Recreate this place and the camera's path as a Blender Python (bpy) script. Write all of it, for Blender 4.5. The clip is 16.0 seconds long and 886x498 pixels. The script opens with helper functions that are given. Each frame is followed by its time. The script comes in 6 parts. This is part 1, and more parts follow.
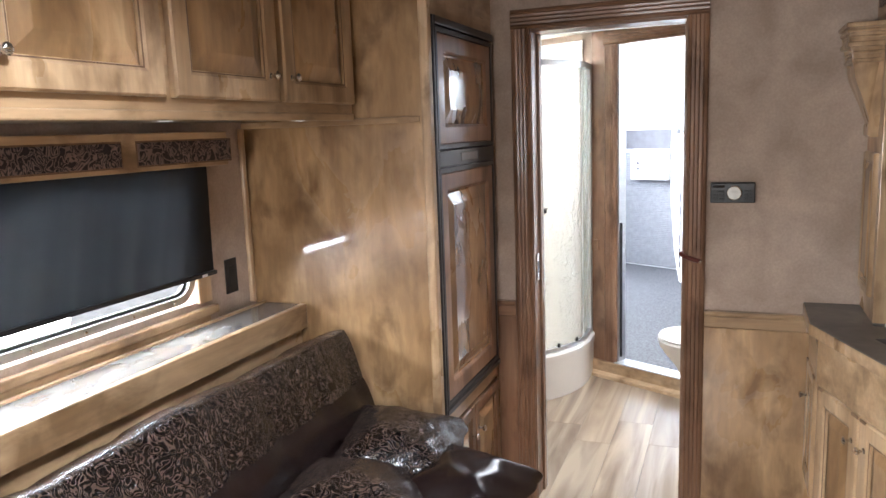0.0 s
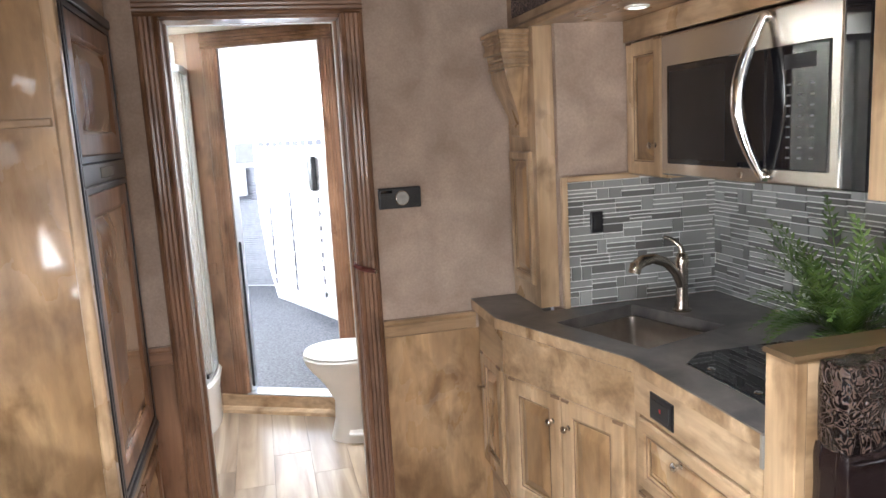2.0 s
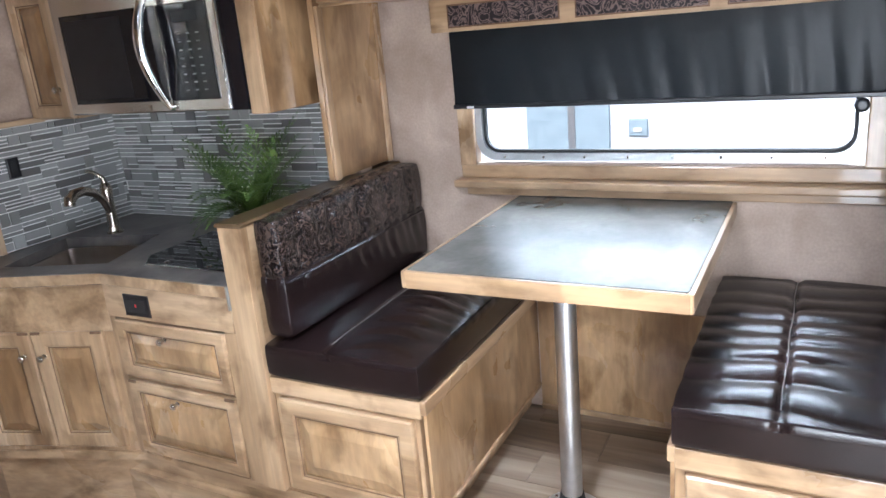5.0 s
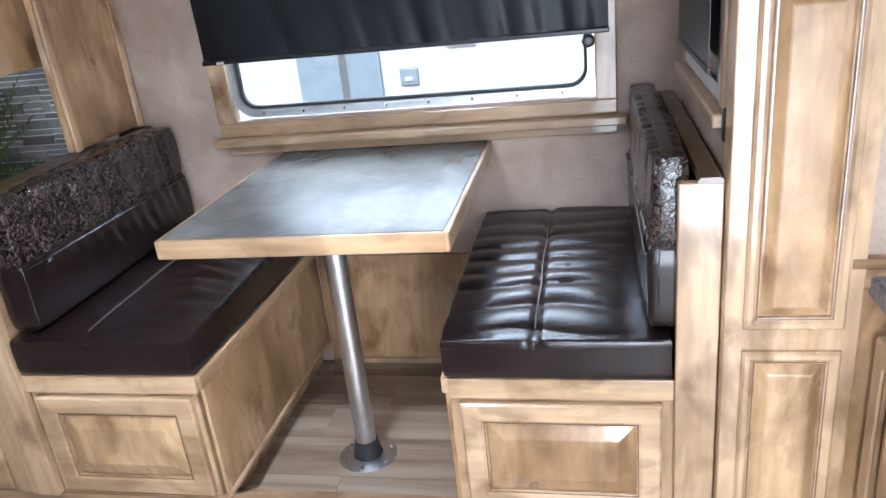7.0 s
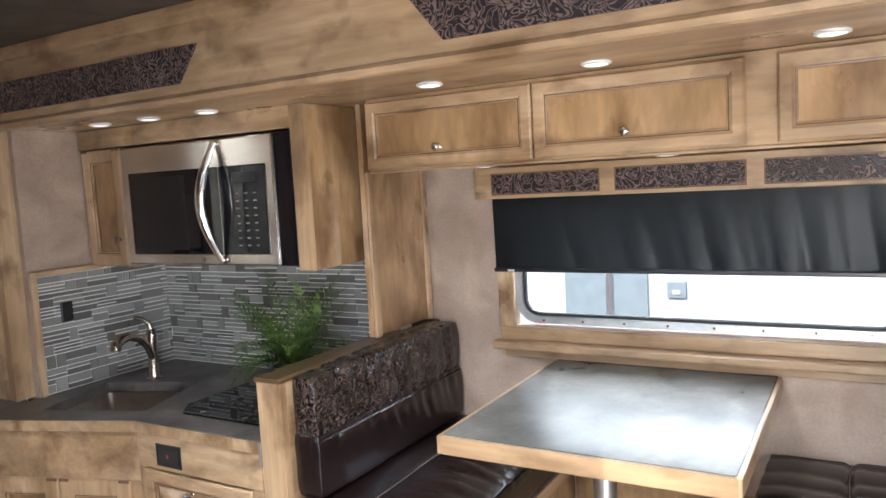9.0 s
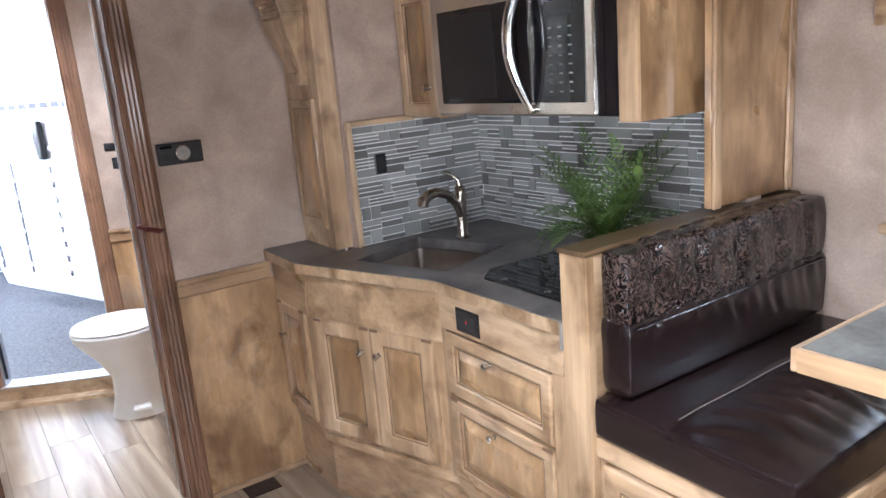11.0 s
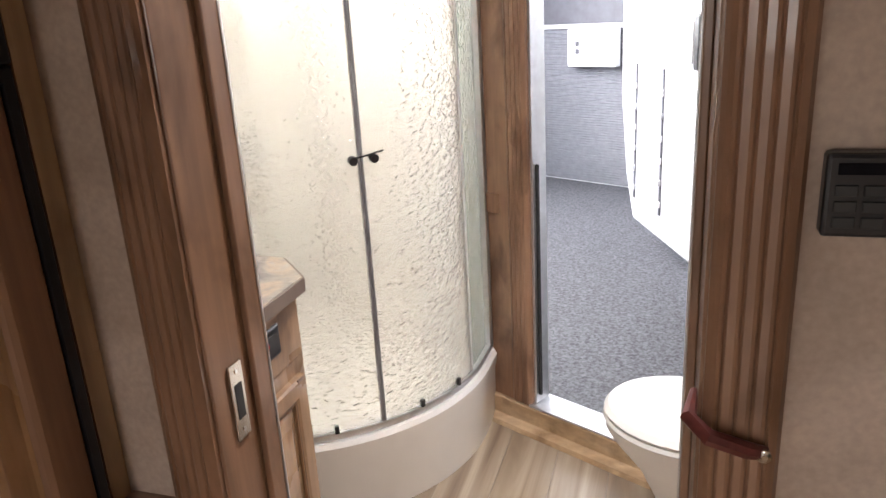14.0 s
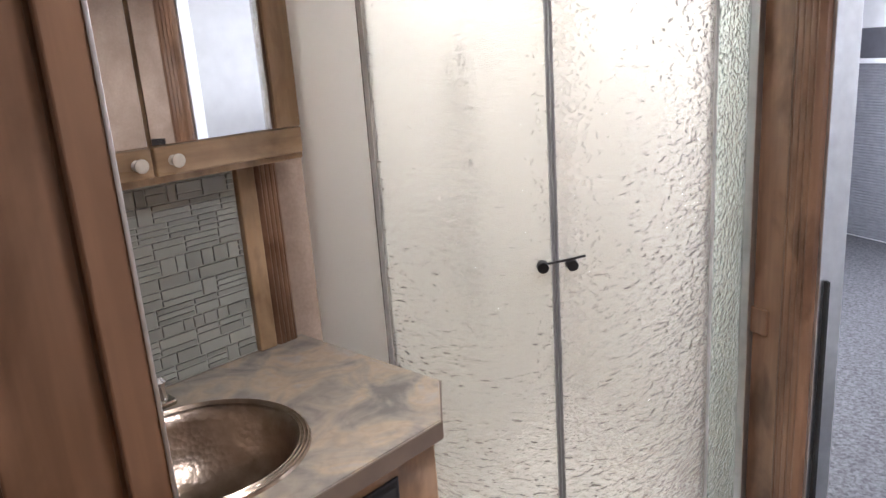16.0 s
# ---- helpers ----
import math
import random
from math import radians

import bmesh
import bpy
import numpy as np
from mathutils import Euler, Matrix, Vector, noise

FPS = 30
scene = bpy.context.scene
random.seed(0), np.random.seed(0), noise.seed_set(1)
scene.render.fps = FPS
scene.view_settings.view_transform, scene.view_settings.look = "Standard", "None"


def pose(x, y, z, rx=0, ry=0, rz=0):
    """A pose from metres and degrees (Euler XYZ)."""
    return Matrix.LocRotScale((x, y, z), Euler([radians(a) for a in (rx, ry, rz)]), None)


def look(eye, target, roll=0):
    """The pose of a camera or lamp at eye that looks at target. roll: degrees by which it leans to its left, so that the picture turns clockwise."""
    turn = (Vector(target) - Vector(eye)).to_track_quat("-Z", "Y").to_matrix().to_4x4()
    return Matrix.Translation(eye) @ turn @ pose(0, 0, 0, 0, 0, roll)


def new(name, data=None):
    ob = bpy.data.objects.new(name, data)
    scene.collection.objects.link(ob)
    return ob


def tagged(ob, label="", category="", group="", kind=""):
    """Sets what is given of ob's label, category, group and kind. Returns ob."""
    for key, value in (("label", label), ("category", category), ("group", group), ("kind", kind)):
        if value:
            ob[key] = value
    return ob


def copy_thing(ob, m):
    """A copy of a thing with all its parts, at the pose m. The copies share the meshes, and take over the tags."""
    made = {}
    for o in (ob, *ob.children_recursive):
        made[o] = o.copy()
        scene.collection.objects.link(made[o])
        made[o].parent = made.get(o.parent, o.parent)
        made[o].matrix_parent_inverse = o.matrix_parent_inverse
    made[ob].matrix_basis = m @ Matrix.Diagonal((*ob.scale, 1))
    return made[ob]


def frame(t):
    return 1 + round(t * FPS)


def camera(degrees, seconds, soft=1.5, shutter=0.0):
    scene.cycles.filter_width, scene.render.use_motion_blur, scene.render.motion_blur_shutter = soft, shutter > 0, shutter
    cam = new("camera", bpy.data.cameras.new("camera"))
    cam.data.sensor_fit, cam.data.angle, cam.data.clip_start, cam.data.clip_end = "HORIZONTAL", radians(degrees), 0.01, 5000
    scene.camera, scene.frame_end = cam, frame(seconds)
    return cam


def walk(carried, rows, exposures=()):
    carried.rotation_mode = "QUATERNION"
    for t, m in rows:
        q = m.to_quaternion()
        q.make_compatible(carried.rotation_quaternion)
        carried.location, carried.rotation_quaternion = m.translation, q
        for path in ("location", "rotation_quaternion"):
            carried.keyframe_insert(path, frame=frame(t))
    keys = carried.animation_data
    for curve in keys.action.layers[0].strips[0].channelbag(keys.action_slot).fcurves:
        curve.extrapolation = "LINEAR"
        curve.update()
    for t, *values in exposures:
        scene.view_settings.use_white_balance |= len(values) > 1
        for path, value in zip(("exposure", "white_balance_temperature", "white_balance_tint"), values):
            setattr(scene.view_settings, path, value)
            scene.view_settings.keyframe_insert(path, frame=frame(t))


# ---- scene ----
cam = camera(62.0, 16.0)
PATH = [
    (0, (0.53, 0.778, 1.568), (-0.19, 2.617, 1.252), -2.1),
    (0.5, (0.479, 0.824, 1.563), (0.057, 2.753, 1.242), -2.3),
    (1, (0.356, 0.873, 1.564), (0.203, 2.841, 1.243), -1.4),
    (1.5, (0.263, 0.959, 1.545), (0.351, 2.932, 1.23), -1.0),
    (2, (0.066, 1.066, 1.546), (0.53, 2.985, 1.222), -3.2),
    (2.5, (-0.185, 1.051, 1.553), (0.831, 2.735, 1.188), -5.4),
    (3, (-0.325, 0.98, 1.577), (0.861, 2.533, 1.149), -7.5),
    (3.5, (-0.35, 0.872, 1.58), (1.044, 2.252, 1.192), -5.6),
    (4, (-0.396, 0.82, 1.583), (1.121, 2.057, 1.176), -4.2),
    (4.5, (-0.449, 0.805, 1.585), (1.173, 1.864, 1.084), -5.1),
    (5, (-0.449, 0.792, 1.562), (1.236, 1.698, 0.979), -5.1),
    (5.2, (-0.437, 0.777, 1.563), (1.256, 1.64, 0.94), -5.3),
    (7.3, (-0.408, 0.687, 1.534), (1.44, 1.018, 0.844), -5.9),
    (7.7, (-0.404, 0.665, 1.598), (1.502, 0.95, 1.063), -5.8),
    (8, (-0.409, 0.677, 1.615), (1.526, 0.997, 1.219), -5.4),
    (8.3, (-0.433, 0.711, 1.621), (1.484, 1.195, 1.321), -4.7),
    (8.5, (-0.44, 0.748, 1.624), (1.434, 1.394, 1.364), -4.2),
    (9, (-0.463, 0.796, 1.605), (1.259, 1.798, 1.42), -3.2),
    (9.2, (-0.464, 0.812, 1.605), (1.2, 1.908, 1.426), -2.9),
    (11.3, (0.024, 1.155, 1.521), (0.845, 2.892, 0.966), -4.4),
    (11.5, (0.186, 1.259, 1.53), (0.807, 3.057, 0.908), -3.8),
    (11.7, (0.265, 1.326, 1.496), (0.751, 3.158, 0.861), -3.3),
    (12, (0.319, 1.485, 1.484), (0.592, 3.359, 0.841), -2.9),
    (12.5, (0.363, 1.86, 1.513), (0.368, 3.772, 0.925), -4.1),
    (13, (0.395, 2.246, 1.501), (0.054, 4.137, 0.948), -4.3),
    (13.5, (0.333, 2.635, 1.481), (-0.117, 4.492, 0.89), -3.4),
    (14, (0.339, 2.958, 1.481), (-0.241, 4.768, 0.859), -3.4),
    (14.5, (0.391, 3.259, 1.47), (-0.459, 4.935, 0.788), -3.4),
    (15, (0.368, 3.4, 1.469), (-0.702, 4.93, 0.751), -3.7),
    (15.2, (0.347, 3.455, 1.484), (-0.784, 4.945, 0.774), -4.2),
    (15.5, (0.37, 3.493, 1.505), (-0.838, 4.956, 0.872), -5.1),
    (16, (0.379, 3.531, 1.551), (-0.94, 4.943, 1.033), -4.1),
]
walk(cam, [(t, look(eye, target, roll)) for t, eye, target, roll in PATH],
     [(0, 1.24, 6050, 9), (1.5, 1.44, 6000, 9), (2.5, 1.26, 6050, 9), (4.0, 1.12, 5250, 9), (5.2, 1.10, 5500, 9), (8.0, 0.72, 5300, 9), (9.2, 1.04, 6000, 10), (11.5, 1.32, 5500, 12), (12.5, 1.32, 5850, 13), (13.5, 0.98, 6700, 14), (14.5, 0.78, 6400, 14), (16, 0.42, 6200, 16)])

# ---- world, sun, window light, added fill lamps ----
world = bpy.data.worlds.new("world")
scene.world = world
world.use_nodes = True
wn = world.node_tree
sky = wn.nodes.new("ShaderNodeTexSky")
sky.sky_type = "NISHITA"
sky.sun_disc = False
sky.sun_elevation = radians(42)
sky.sun_rotation = radians(250)
wn.links.new(sky.outputs[0], wn.nodes["Background"].inputs[0])
wn.nodes["Background"].inputs[1].default_value = 0.12
SUN = bpy.data.lights.new("sun", "SUN")
SUN.energy, SUN.angle, SUN.color = 3.5, radians(0.6), (1, 0.95, 0.88)
sun = new("sun", SUN)
sun.matrix_basis = look((-6, 2.2, 7), (0, 0, 0))


def area(name, eye, target, w, h, watts, color=(1, 1, 1)):
    d = bpy.data.lights.new(name, "AREA")
    d.shape, d.size, d.size_y, d.energy, d.color = "RECTANGLE", w, h, watts, color
    o = new(name, d)
    o.matrix_basis = look(eye, target)
    return o


area("dinette_window_light", (2.85, 1.27, 1.98), (1.3, 1.27, 0.98), 1.9, 0.68, 45, (0.93, 0.98, 1.0))
area("sofa_window_light", (-1.55, 1.95, 1.25), (-0.90, 1.95, 0.98), 1.5, 0.95, 120, (0.95, 0.98, 1.0))
area("entry_door_light", (-1.25, 0.28, 0.80), (1.0, 0.90, 1.85), 0.75, 1.25, 38, (1.0, 0.97, 0.93))
# assumed, unseen source behind the camera; lifts surfaces that face -y
area("rear_fill_light", (0.0, -1.53, 1.42), (-0.1, 3.0, 1.3), 1.1, 0.7, 17, (1.0, 0.97, 0.93))
area("stall_window_light", (-1.265, 7.4, 1.6), (0.6, 7.2, 0.6), 2.6, 0.9, 115, (0.93, 0.96, 1.0))
area("stall_window_light", (1.75, 8.0, 1.7), (-0.4, 7.4, 0.6), 2.2, 0.9, 58, (0.93, 0.96, 1.0))
# made-up bathroom fill, shining down through an added ceiling opening
area("bath_fill_light", (0.24, 4.28, 2.30), (0.24, 4.28, 0.0), 0.34, 0.34, 24, (0.98, 0.98, 1.0))
# unseen lamp added over the shower to brighten lining and glass
area("shower_fill_light", (-0.80, 5.15, 2.30), (-0.75, 5.1, 0.0), 0.34, 0.34, 20, (1.0, 0.99, 0.97))
# invented source: overhead fill that brightens the living area
area("living_fill_light", (0.15, 1.45, 2.30), (0.15, 1.45, 0.0), 0.42, 0.42, 36, (0.98, 0.98, 1.0))


# ---- materials ----
def mat(name, rough=0.5, metal=0.0, coat=0.0):
    m = bpy.data.materials.new(name)
    m.use_nodes = True
    b = m.node_tree.nodes["Principled BSDF"]
    b.inputs["Roughness"].default_value = rough
    b.inputs["Metallic"].default_value = metal
    b.inputs["Coat Weight"].default_value = coat
    b.inputs["Coat Roughness"].default_value = 0.15
    return m, m.node_tree, b


def ramp(nt, stops, source):
    r = nt.nodes.new("ShaderNodeValToRGB")
    while len(r.color_ramp.elements) < len(stops):
        r.color_ramp.elements.new(0.5)
    for e, (p, c) in zip(r.color_ramp.elements, stops):
        e.position, e.color = p, (*c, 1)
    nt.links.new(source, r.inputs[0])
    return r.outputs[0]


def noise_of(nt, scale, stretch=(1, 1, 1), detail=4, distort=0.0, coord="Object", random_shift=False):
    c = nt.nodes.new("ShaderNodeTexCoord")
    mp = nt.nodes.new("ShaderNodeMapping")
    mp.inputs["Scale"].default_value = stretch
    src = c.outputs[coord]
    nt.links.new(src, mp.inputs[0])
    if random_shift:
        oi = nt.nodes.new("ShaderNodeObjectInfo")
        mul = nt.nodes.new("ShaderNodeMath")
        mul.operation, mul.inputs[1].default_value = "MULTIPLY", 37.0
        nt.links.new(oi.outputs["Random"], mul.inputs[0])
        nt.links.new(mul.outputs[0], mp.inputs["Location"])
    n = nt.nodes.new("ShaderNodeTexNoise")
    n.inputs["Scale"].default_value, n.inputs["Detail"].default_value = scale, detail
    n.inputs["Distortion"].default_value = distort
    nt.links.new(mp.outputs[0], n.inputs["Vector"])
    return n.outputs[0]


def mixc(nt, fac, a, b, mode="MIX"):
    x = nt.nodes.new("ShaderNodeMix")
    x.data_type, x.blend_type = "RGBA", mode
    for sock, v in ((x.inputs[0], fac), (x.inputs[6], a), (x.inputs[7], b)):
        if isinstance(v, (int, float)):
            sock.default_value = v
        elif isinstance(v, tuple):
            sock.default_value = (*v, 1)
        else:
            nt.links.new(v, sock)
    return x.outputs[2]


def bump(nt, b, height, strength, dist=0.002):
    n = nt.nodes.new("ShaderNodeBump")
    n.inputs["Strength"].default_value, n.inputs["Distance"].default_value = strength, dist
    nt.links.new(height, n.inputs["Height"])
    nt.links.new(n.outputs[0], b.inputs["Normal"])


def wood(name, stretch, light, mid, dark, rough=0.33, coat=0.35, blotch=0.55):
    m, nt, b = mat(name, rough, 0, coat)
    b.inputs["Coat Roughness"].default_value = 0.06
    g = noise_of(nt, 8, stretch, 7, 0.7)
    col = ramp(nt, [(0.30, dark), (0.47, mid), (0.66, light)], g)
    big = noise_of(nt, 4.6, tuple(0.45 + 0.55 * s for s in stretch), 5, 0.5)
    fac = ramp(nt, [(0.40, (0, 0, 0)), (0.64, (blotch, blotch, blotch))], big)
    col = mixc(nt, fac, col, tuple(c * k for c, k in zip(mid, (0.46, 0.40, 0.33))))
    fine = noise_of(nt, 70, stretch, 3, 0.2)
    smudge = noise_of(nt, 10, tuple(0.5 + 0.5 * s for s in stretch), 6, 0.35)
    col = mixc(nt, ramp(nt, [(0.51, (0, 0, 0)), (0.70, (0.85, 0.85, 0.85))], smudge), col, tuple(c * k for c, k in zip(mid, (0.34, 0.28, 0.22))))
    col = mixc(nt, 0.22, col, ramp(nt, [(0.35, (0.25, 0.15, 0.08)), (0.65, (1, 0.9, 0.75))], fine), "MULTIPLY")
    nt.links.new(col, b.inputs["Base Color"])
    bump(nt, b, fine, 0.08, 0.001)
    nt.links.new(ramp(nt, [(0.3, (rough - 0.08,) * 3), (0.7, (rough + 0.1,) * 3)], big), b.inputs["Roughness"])
    return m


L, M, D = (0.64, 0.47, 0.30), (0.52, 0.36, 0.21), (0.31, 0.195, 0.105)
WOODV = wood("alder_upright", (1, 1, 0.09), L, M, D)
WOODH = wood("alder_along", (1, 0.09, 1), L, M, D)
WOODX = wood("alder_across", (0.09, 1, 1), L, M, D)
PANEL = wood("alder_panel", (0.8, 0.8, 0.16), (0.62, 0.425, 0.235), (0.50, 0.322, 0.165), (0.30, 0.175, 0.085), 0.3, 1.0, 0.85)
TRIM = wood("stained_trim", (1, 1, 0.06), (0.375, 0.216, 0.130), (0.285, 0.158, 0.094), (0.155, 0.082, 0.047), 0.36, 0.22)
CAPM = wood("dark_glazed_cap", (0.06, 1, 1), (0.17, 0.115, 0.06), (0.125, 0.08, 0.042), (0.08, 0.048, 0.026), 0.3, 0.25)
STAINPANEL = wood("stained_panel", (0.8, 0.8, 0.16), (0.47, 0.29, 0.155), (0.375, 0.222, 0.115), (0.21, 0.118, 0.058), 0.28, 1.0, 0.8)
VANITY = wood("vanity_alder", (1, 1, 0.09), (0.50, 0.335, 0.205), (0.40, 0.255, 0.15), (0.24, 0.145, 0.08))
TRIMX = wood("stained_trim_across", (0.06, 1, 1), (0.375, 0.216, 0.130), (0.285, 0.158, 0.094), (0.155, 0.082, 0.047), 0.36, 0.22)


def plain(name, c, rough=0.5, metal=0.0, vary=0.12, scale=14, coat=0.0, bmp=0.05):
    m, nt, b = mat(name, rough, metal, coat)
    n = noise_of(nt, scale, (1, 1, 1), 5)
    nt.links.new(ramp(nt, [(0.3, tuple(v * (1 - vary) for v in c)), (0.7, tuple(min(1, v * (1 + vary)) for v in c))], n), b.inputs["Base Color"])
    if bmp:
        bump(nt, b, noise_of(nt, scale * 12, (1, 1, 1), 3), bmp, 0.001)
    return m


def mottled(name, a, c, rough, s1, s2, bmp):
    m, nt, b = mat(name, rough)
    col = ramp(nt, [(0.32, a), (0.68, c)], noise_of(nt, s1, (1, 1, 1), 6, 0.5))
    fine = noise_of(nt, s2, (1, 1, 1), 4)
    col = mixc(nt, 0.35, col, ramp(nt, [(0.3, (0.55, 0.55, 0.55)), (0.7, (1, 1, 1))], fine), "MULTIPLY")
    nt.links.new(col, b.inputs["Base Color"])
    bump(nt, b, fine, bmp, 0.0015)
    return m


PAPER = mottled("suede_wallpaper", (0.365, 0.272, 0.212), (0.53, 0.415, 0.335), 0.75, 6, 120, 0.15)
COUNTER = mottled("slate_laminate", (0.062, 0.056, 0.055), (0.21, 0.185, 0.165), 0.32, 7, 40, 0.06)
TABLETOP = mottled("table_laminate", (0.10, 0.105, 0.098), (0.20, 0.205, 0.19), 0.24, 6, 55, 0.05)
LEDGETOP = mottled("glossy_ledge_laminate", (0.085, 0.078, 0.075), (0.17, 0.165, 0.155), 0.14, 5, 40, 0.04)
BATHTOP, nt, b = mat("bath_stone_laminate", 0.30, 0, 0.1)
cloud = ramp(nt, [(0.34, (0.20, 0.185, 0.165)), (0.47, (0.36, 0.315, 0.26)), (0.58, (0.50, 0.395, 0.275)), (0.72, (0.42, 0.40, 0.37))], noise_of(nt, 8, (1, 1, 1), 7, 1.4))
nt.links.new(mixc(nt, 0.3, cloud, ramp(nt, [(0.35, (0.55, 0.5, 0.45)), (0.6, (1, 1, 1))], noise_of(nt, 34, (1, 1, 1), 5, 0.8)), "MULTIPLY"), b.inputs["Base Color"])
GRANITE = mottled("speckled_laminate", (0.07, 0.065, 0.07), (0.24, 0.23, 0.24), 0.4, 60, 160, 0.05)
CEIL = mottled("dark_padded_ceiling", (0.06, 0.045, 0.035), (0.11, 0.085, 0.065), 0.7, 7, 90, 0.2)
BATHCEIL = plain("pale_ceiling_panel", (0.72, 0.69, 0.62), 0.6)
WHITE = plain("white_plastic", (0.80, 0.79, 0.75), 0.28, 0, 0.04, 8, 0.2, 0.0)
ACRYL = plain("white_acrylic", (0.84, 0.82, 0.77), 0.14, 0, 0.03, 6, 0.5, 0.0)
STALLWHITE = plain("white_powder_coat", (0.80, 0.81, 0.83), 0.45, 0, 0.06, 9)
BLACK = plain("black_plastic", (0.010, 0.010, 0.012), 0.32, 0, 0.2, 20)
BLACKGLASS = plain("black_glass", (0.008, 0.008, 0.01), 0.03, 0, 0.1, 8, 0.0, 0.0)
STEEL = plain("brushed_steel", (0.66, 0.63, 0.58), 0.20, 1.0, 0.06, 4, 0, 0.0)
NICKEL = plain("brushed_nickel", (0.50, 0.44, 0.37), 0.24, 1.0, 0.1, 40)
CHROME = plain("chrome", (0.80, 0.80, 0.80), 0.12, 1.0, 0.03, 10, 0, 0.0)
ALU = plain("satin_aluminium", (0.66, 0.67, 0.68), 0.38, 1.0, 0.08, 30)
COPPER, nt, b = mat("hammered_bronze", 0.30, 1.0)
nt.links.new(ramp(nt, [(0.3, (0.30, 0.235, 0.18)), (0.7, (0.46, 0.37, 0.29))], noise_of(nt, 25, (1, 1, 1), 4)), b.inputs["Base Color"])
dents = nt.nodes.new("ShaderNodeTexVoronoi")
dents.inputs["Scale"].default_value = 95
tc = nt.nodes.new("ShaderNodeTexCoord")
nt.links.new(tc.outputs["Object"], dents.inputs["Vector"])
bump(nt, b, dents.outputs["Distance"], 0.25, 0.003)
SINKM = plain("brushed_sink_steel", (0.36, 0.32, 0.28), 0.32, 1.0, 0.12, 20)
RUBBER = plain("black_rubber", (0.02, 0.02, 0.02), 0.6, 0, 0.2, 30)
STALLMAT = mottled("stable_mat", (0.032, 0.033, 0.038), (0.165, 0.168, 0.185), 0.65, 62, 140, 0.9)
RIBMAT = plain("ribbed_grey_lining", (0.20, 0.205, 0.235), 0.5, 0, 0.1, 20)
BANDMAT = plain("dark_grey_band", (0.10, 0.10, 0.12), 0.5)
STRAP = plain("oxblood_leather_strap", (0.10, 0.02, 0.015), 0.4, 0, 0.3, 60)
GROUT = plain("pale_grout", (0.86, 0.85, 0.82), 0.8, 0, 0.1, 60)
GROUND = mottled("gravel_lot", (0.30, 0.29, 0.27), (0.42, 0.41, 0.39), 0.9, 3, 60, 0.4)
SHADEM = plain("black_vinyl_blind", (0.009, 0.0115, 0.0145), 0.40, 0, 0.15, 6)
GREY = plain("slate_grey_paint", (0.36, 0.43, 0.46), 0.5)
RED = plain("red_reflector", (0.6, 0.04, 0.03), 0.4)
AMBER = plain("amber_reflector", (0.75, 0.35, 0.08), 0.4)
REDLED = plain("red_switch_lamp", (0.5, 0.02, 0.02), 0.4)
IVORY = plain("ivory_knob", (0.78, 0.72, 0.62), 0.25, 0, 0.05, 10, 0.3, 0.0)
GLAZE = plain("dark_glaze", (0.15, 0.082, 0.042), 0.45, 0, 0.3, 30)
LABEL = plain("pale_print", (0.6, 0.6, 0.6), 0.5)

LEATHER, nt, b = mat("dark_brown_leather", 0.24, 0, 0.15)
b.inputs["Specular IOR Level"].default_value = 0.36
n1 = noise_of(nt, 5, (1, 1, 1), 4)
nt.links.new(ramp(nt, [(0.3, (0.007, 0.0042, 0.0042)), (0.7, (0.016, 0.009, 0.0088))], n1), b.inputs["Base Color"])
bump(nt, b, mixc(nt, 0.35, noise_of(nt, 14, (1, 1, 1), 4, 0.6), noise_of(nt, 260, (1, 1, 1), 2)), 0.35, 0.004)


def tooled(name, base, high, rough=0.3, scale=15, coat=0.2, depth=0.004):
    """Scrolling leaf pattern: curling lines raised out of the ground."""
    m, nt, b = mat(name, rough, 0, coat)
    b.inputs["Specular IOR Level"].default_value = 0.36
    n = noise_of(nt, scale, (1, 1, 1), 0.6, 2.6)
    line = ramp(nt, [(0.36, (0, 0, 0)), (0.40, (1, 1, 1)), (0.45, (1, 1, 1)), (0.48, (0, 0, 0)), (0.54, (0, 0, 0)), (0.57, (0.9, 0.9, 0.9)), (0.61, (0.9, 0.9, 0.9)), (0.64, (0, 0, 0))], n)
    vein = noise_of(nt, scale * 3.1, (1, 1, 1), 1.0, 1.5)
    relief = mixc(nt, 0.3, line, vein)
    nt.links.new(mixc(nt, mixc(nt, 0.25, line, vein, "MULTIPLY"), base, high), b.inputs["Base Color"])
    bump(nt, b, relief, 1.0, depth)
    nt.links.new(b.inputs["Normal"].links[0].from_socket, b.inputs["Coat Normal"])
    return m


SCROLL = tooled("tooled_scroll_leather", (0.006, 0.004, 0.004), (0.072, 0.046, 0.036), 0.22, 23, 0.35, 0.0035)
SCROLLF = tooled("scroll_fabric_insert", (0.022, 0.015, 0.017), (0.24, 0.165, 0.145), 0.45, 21)


PLANK, nt, b = mat("grey_oak_vinyl_plank", 0.30, 0, 0.25)
g = noise_of(nt, 9, (1, 0.07, 1), 7, 1.2, random_shift=True)
col = ramp(nt, [(0.28, (0.075, 0.052, 0.036)), (0.44, (0.29, 0.215, 0.15)), (0.66, (0.53, 0.435, 0.325))], g)
oi = nt.nodes.new("ShaderNodeObjectInfo")
col = mixc(nt, 0.55, col, ramp(nt, [(0.0, (0.58, 0.56, 0.55)), (1.0, (1.0, 0.98, 0.95))], oi.outputs["Random"]), "MULTIPLY")
nt.links.new(col, b.inputs["Base Color"])
bump(nt, b, g, 0.1, 0.001)

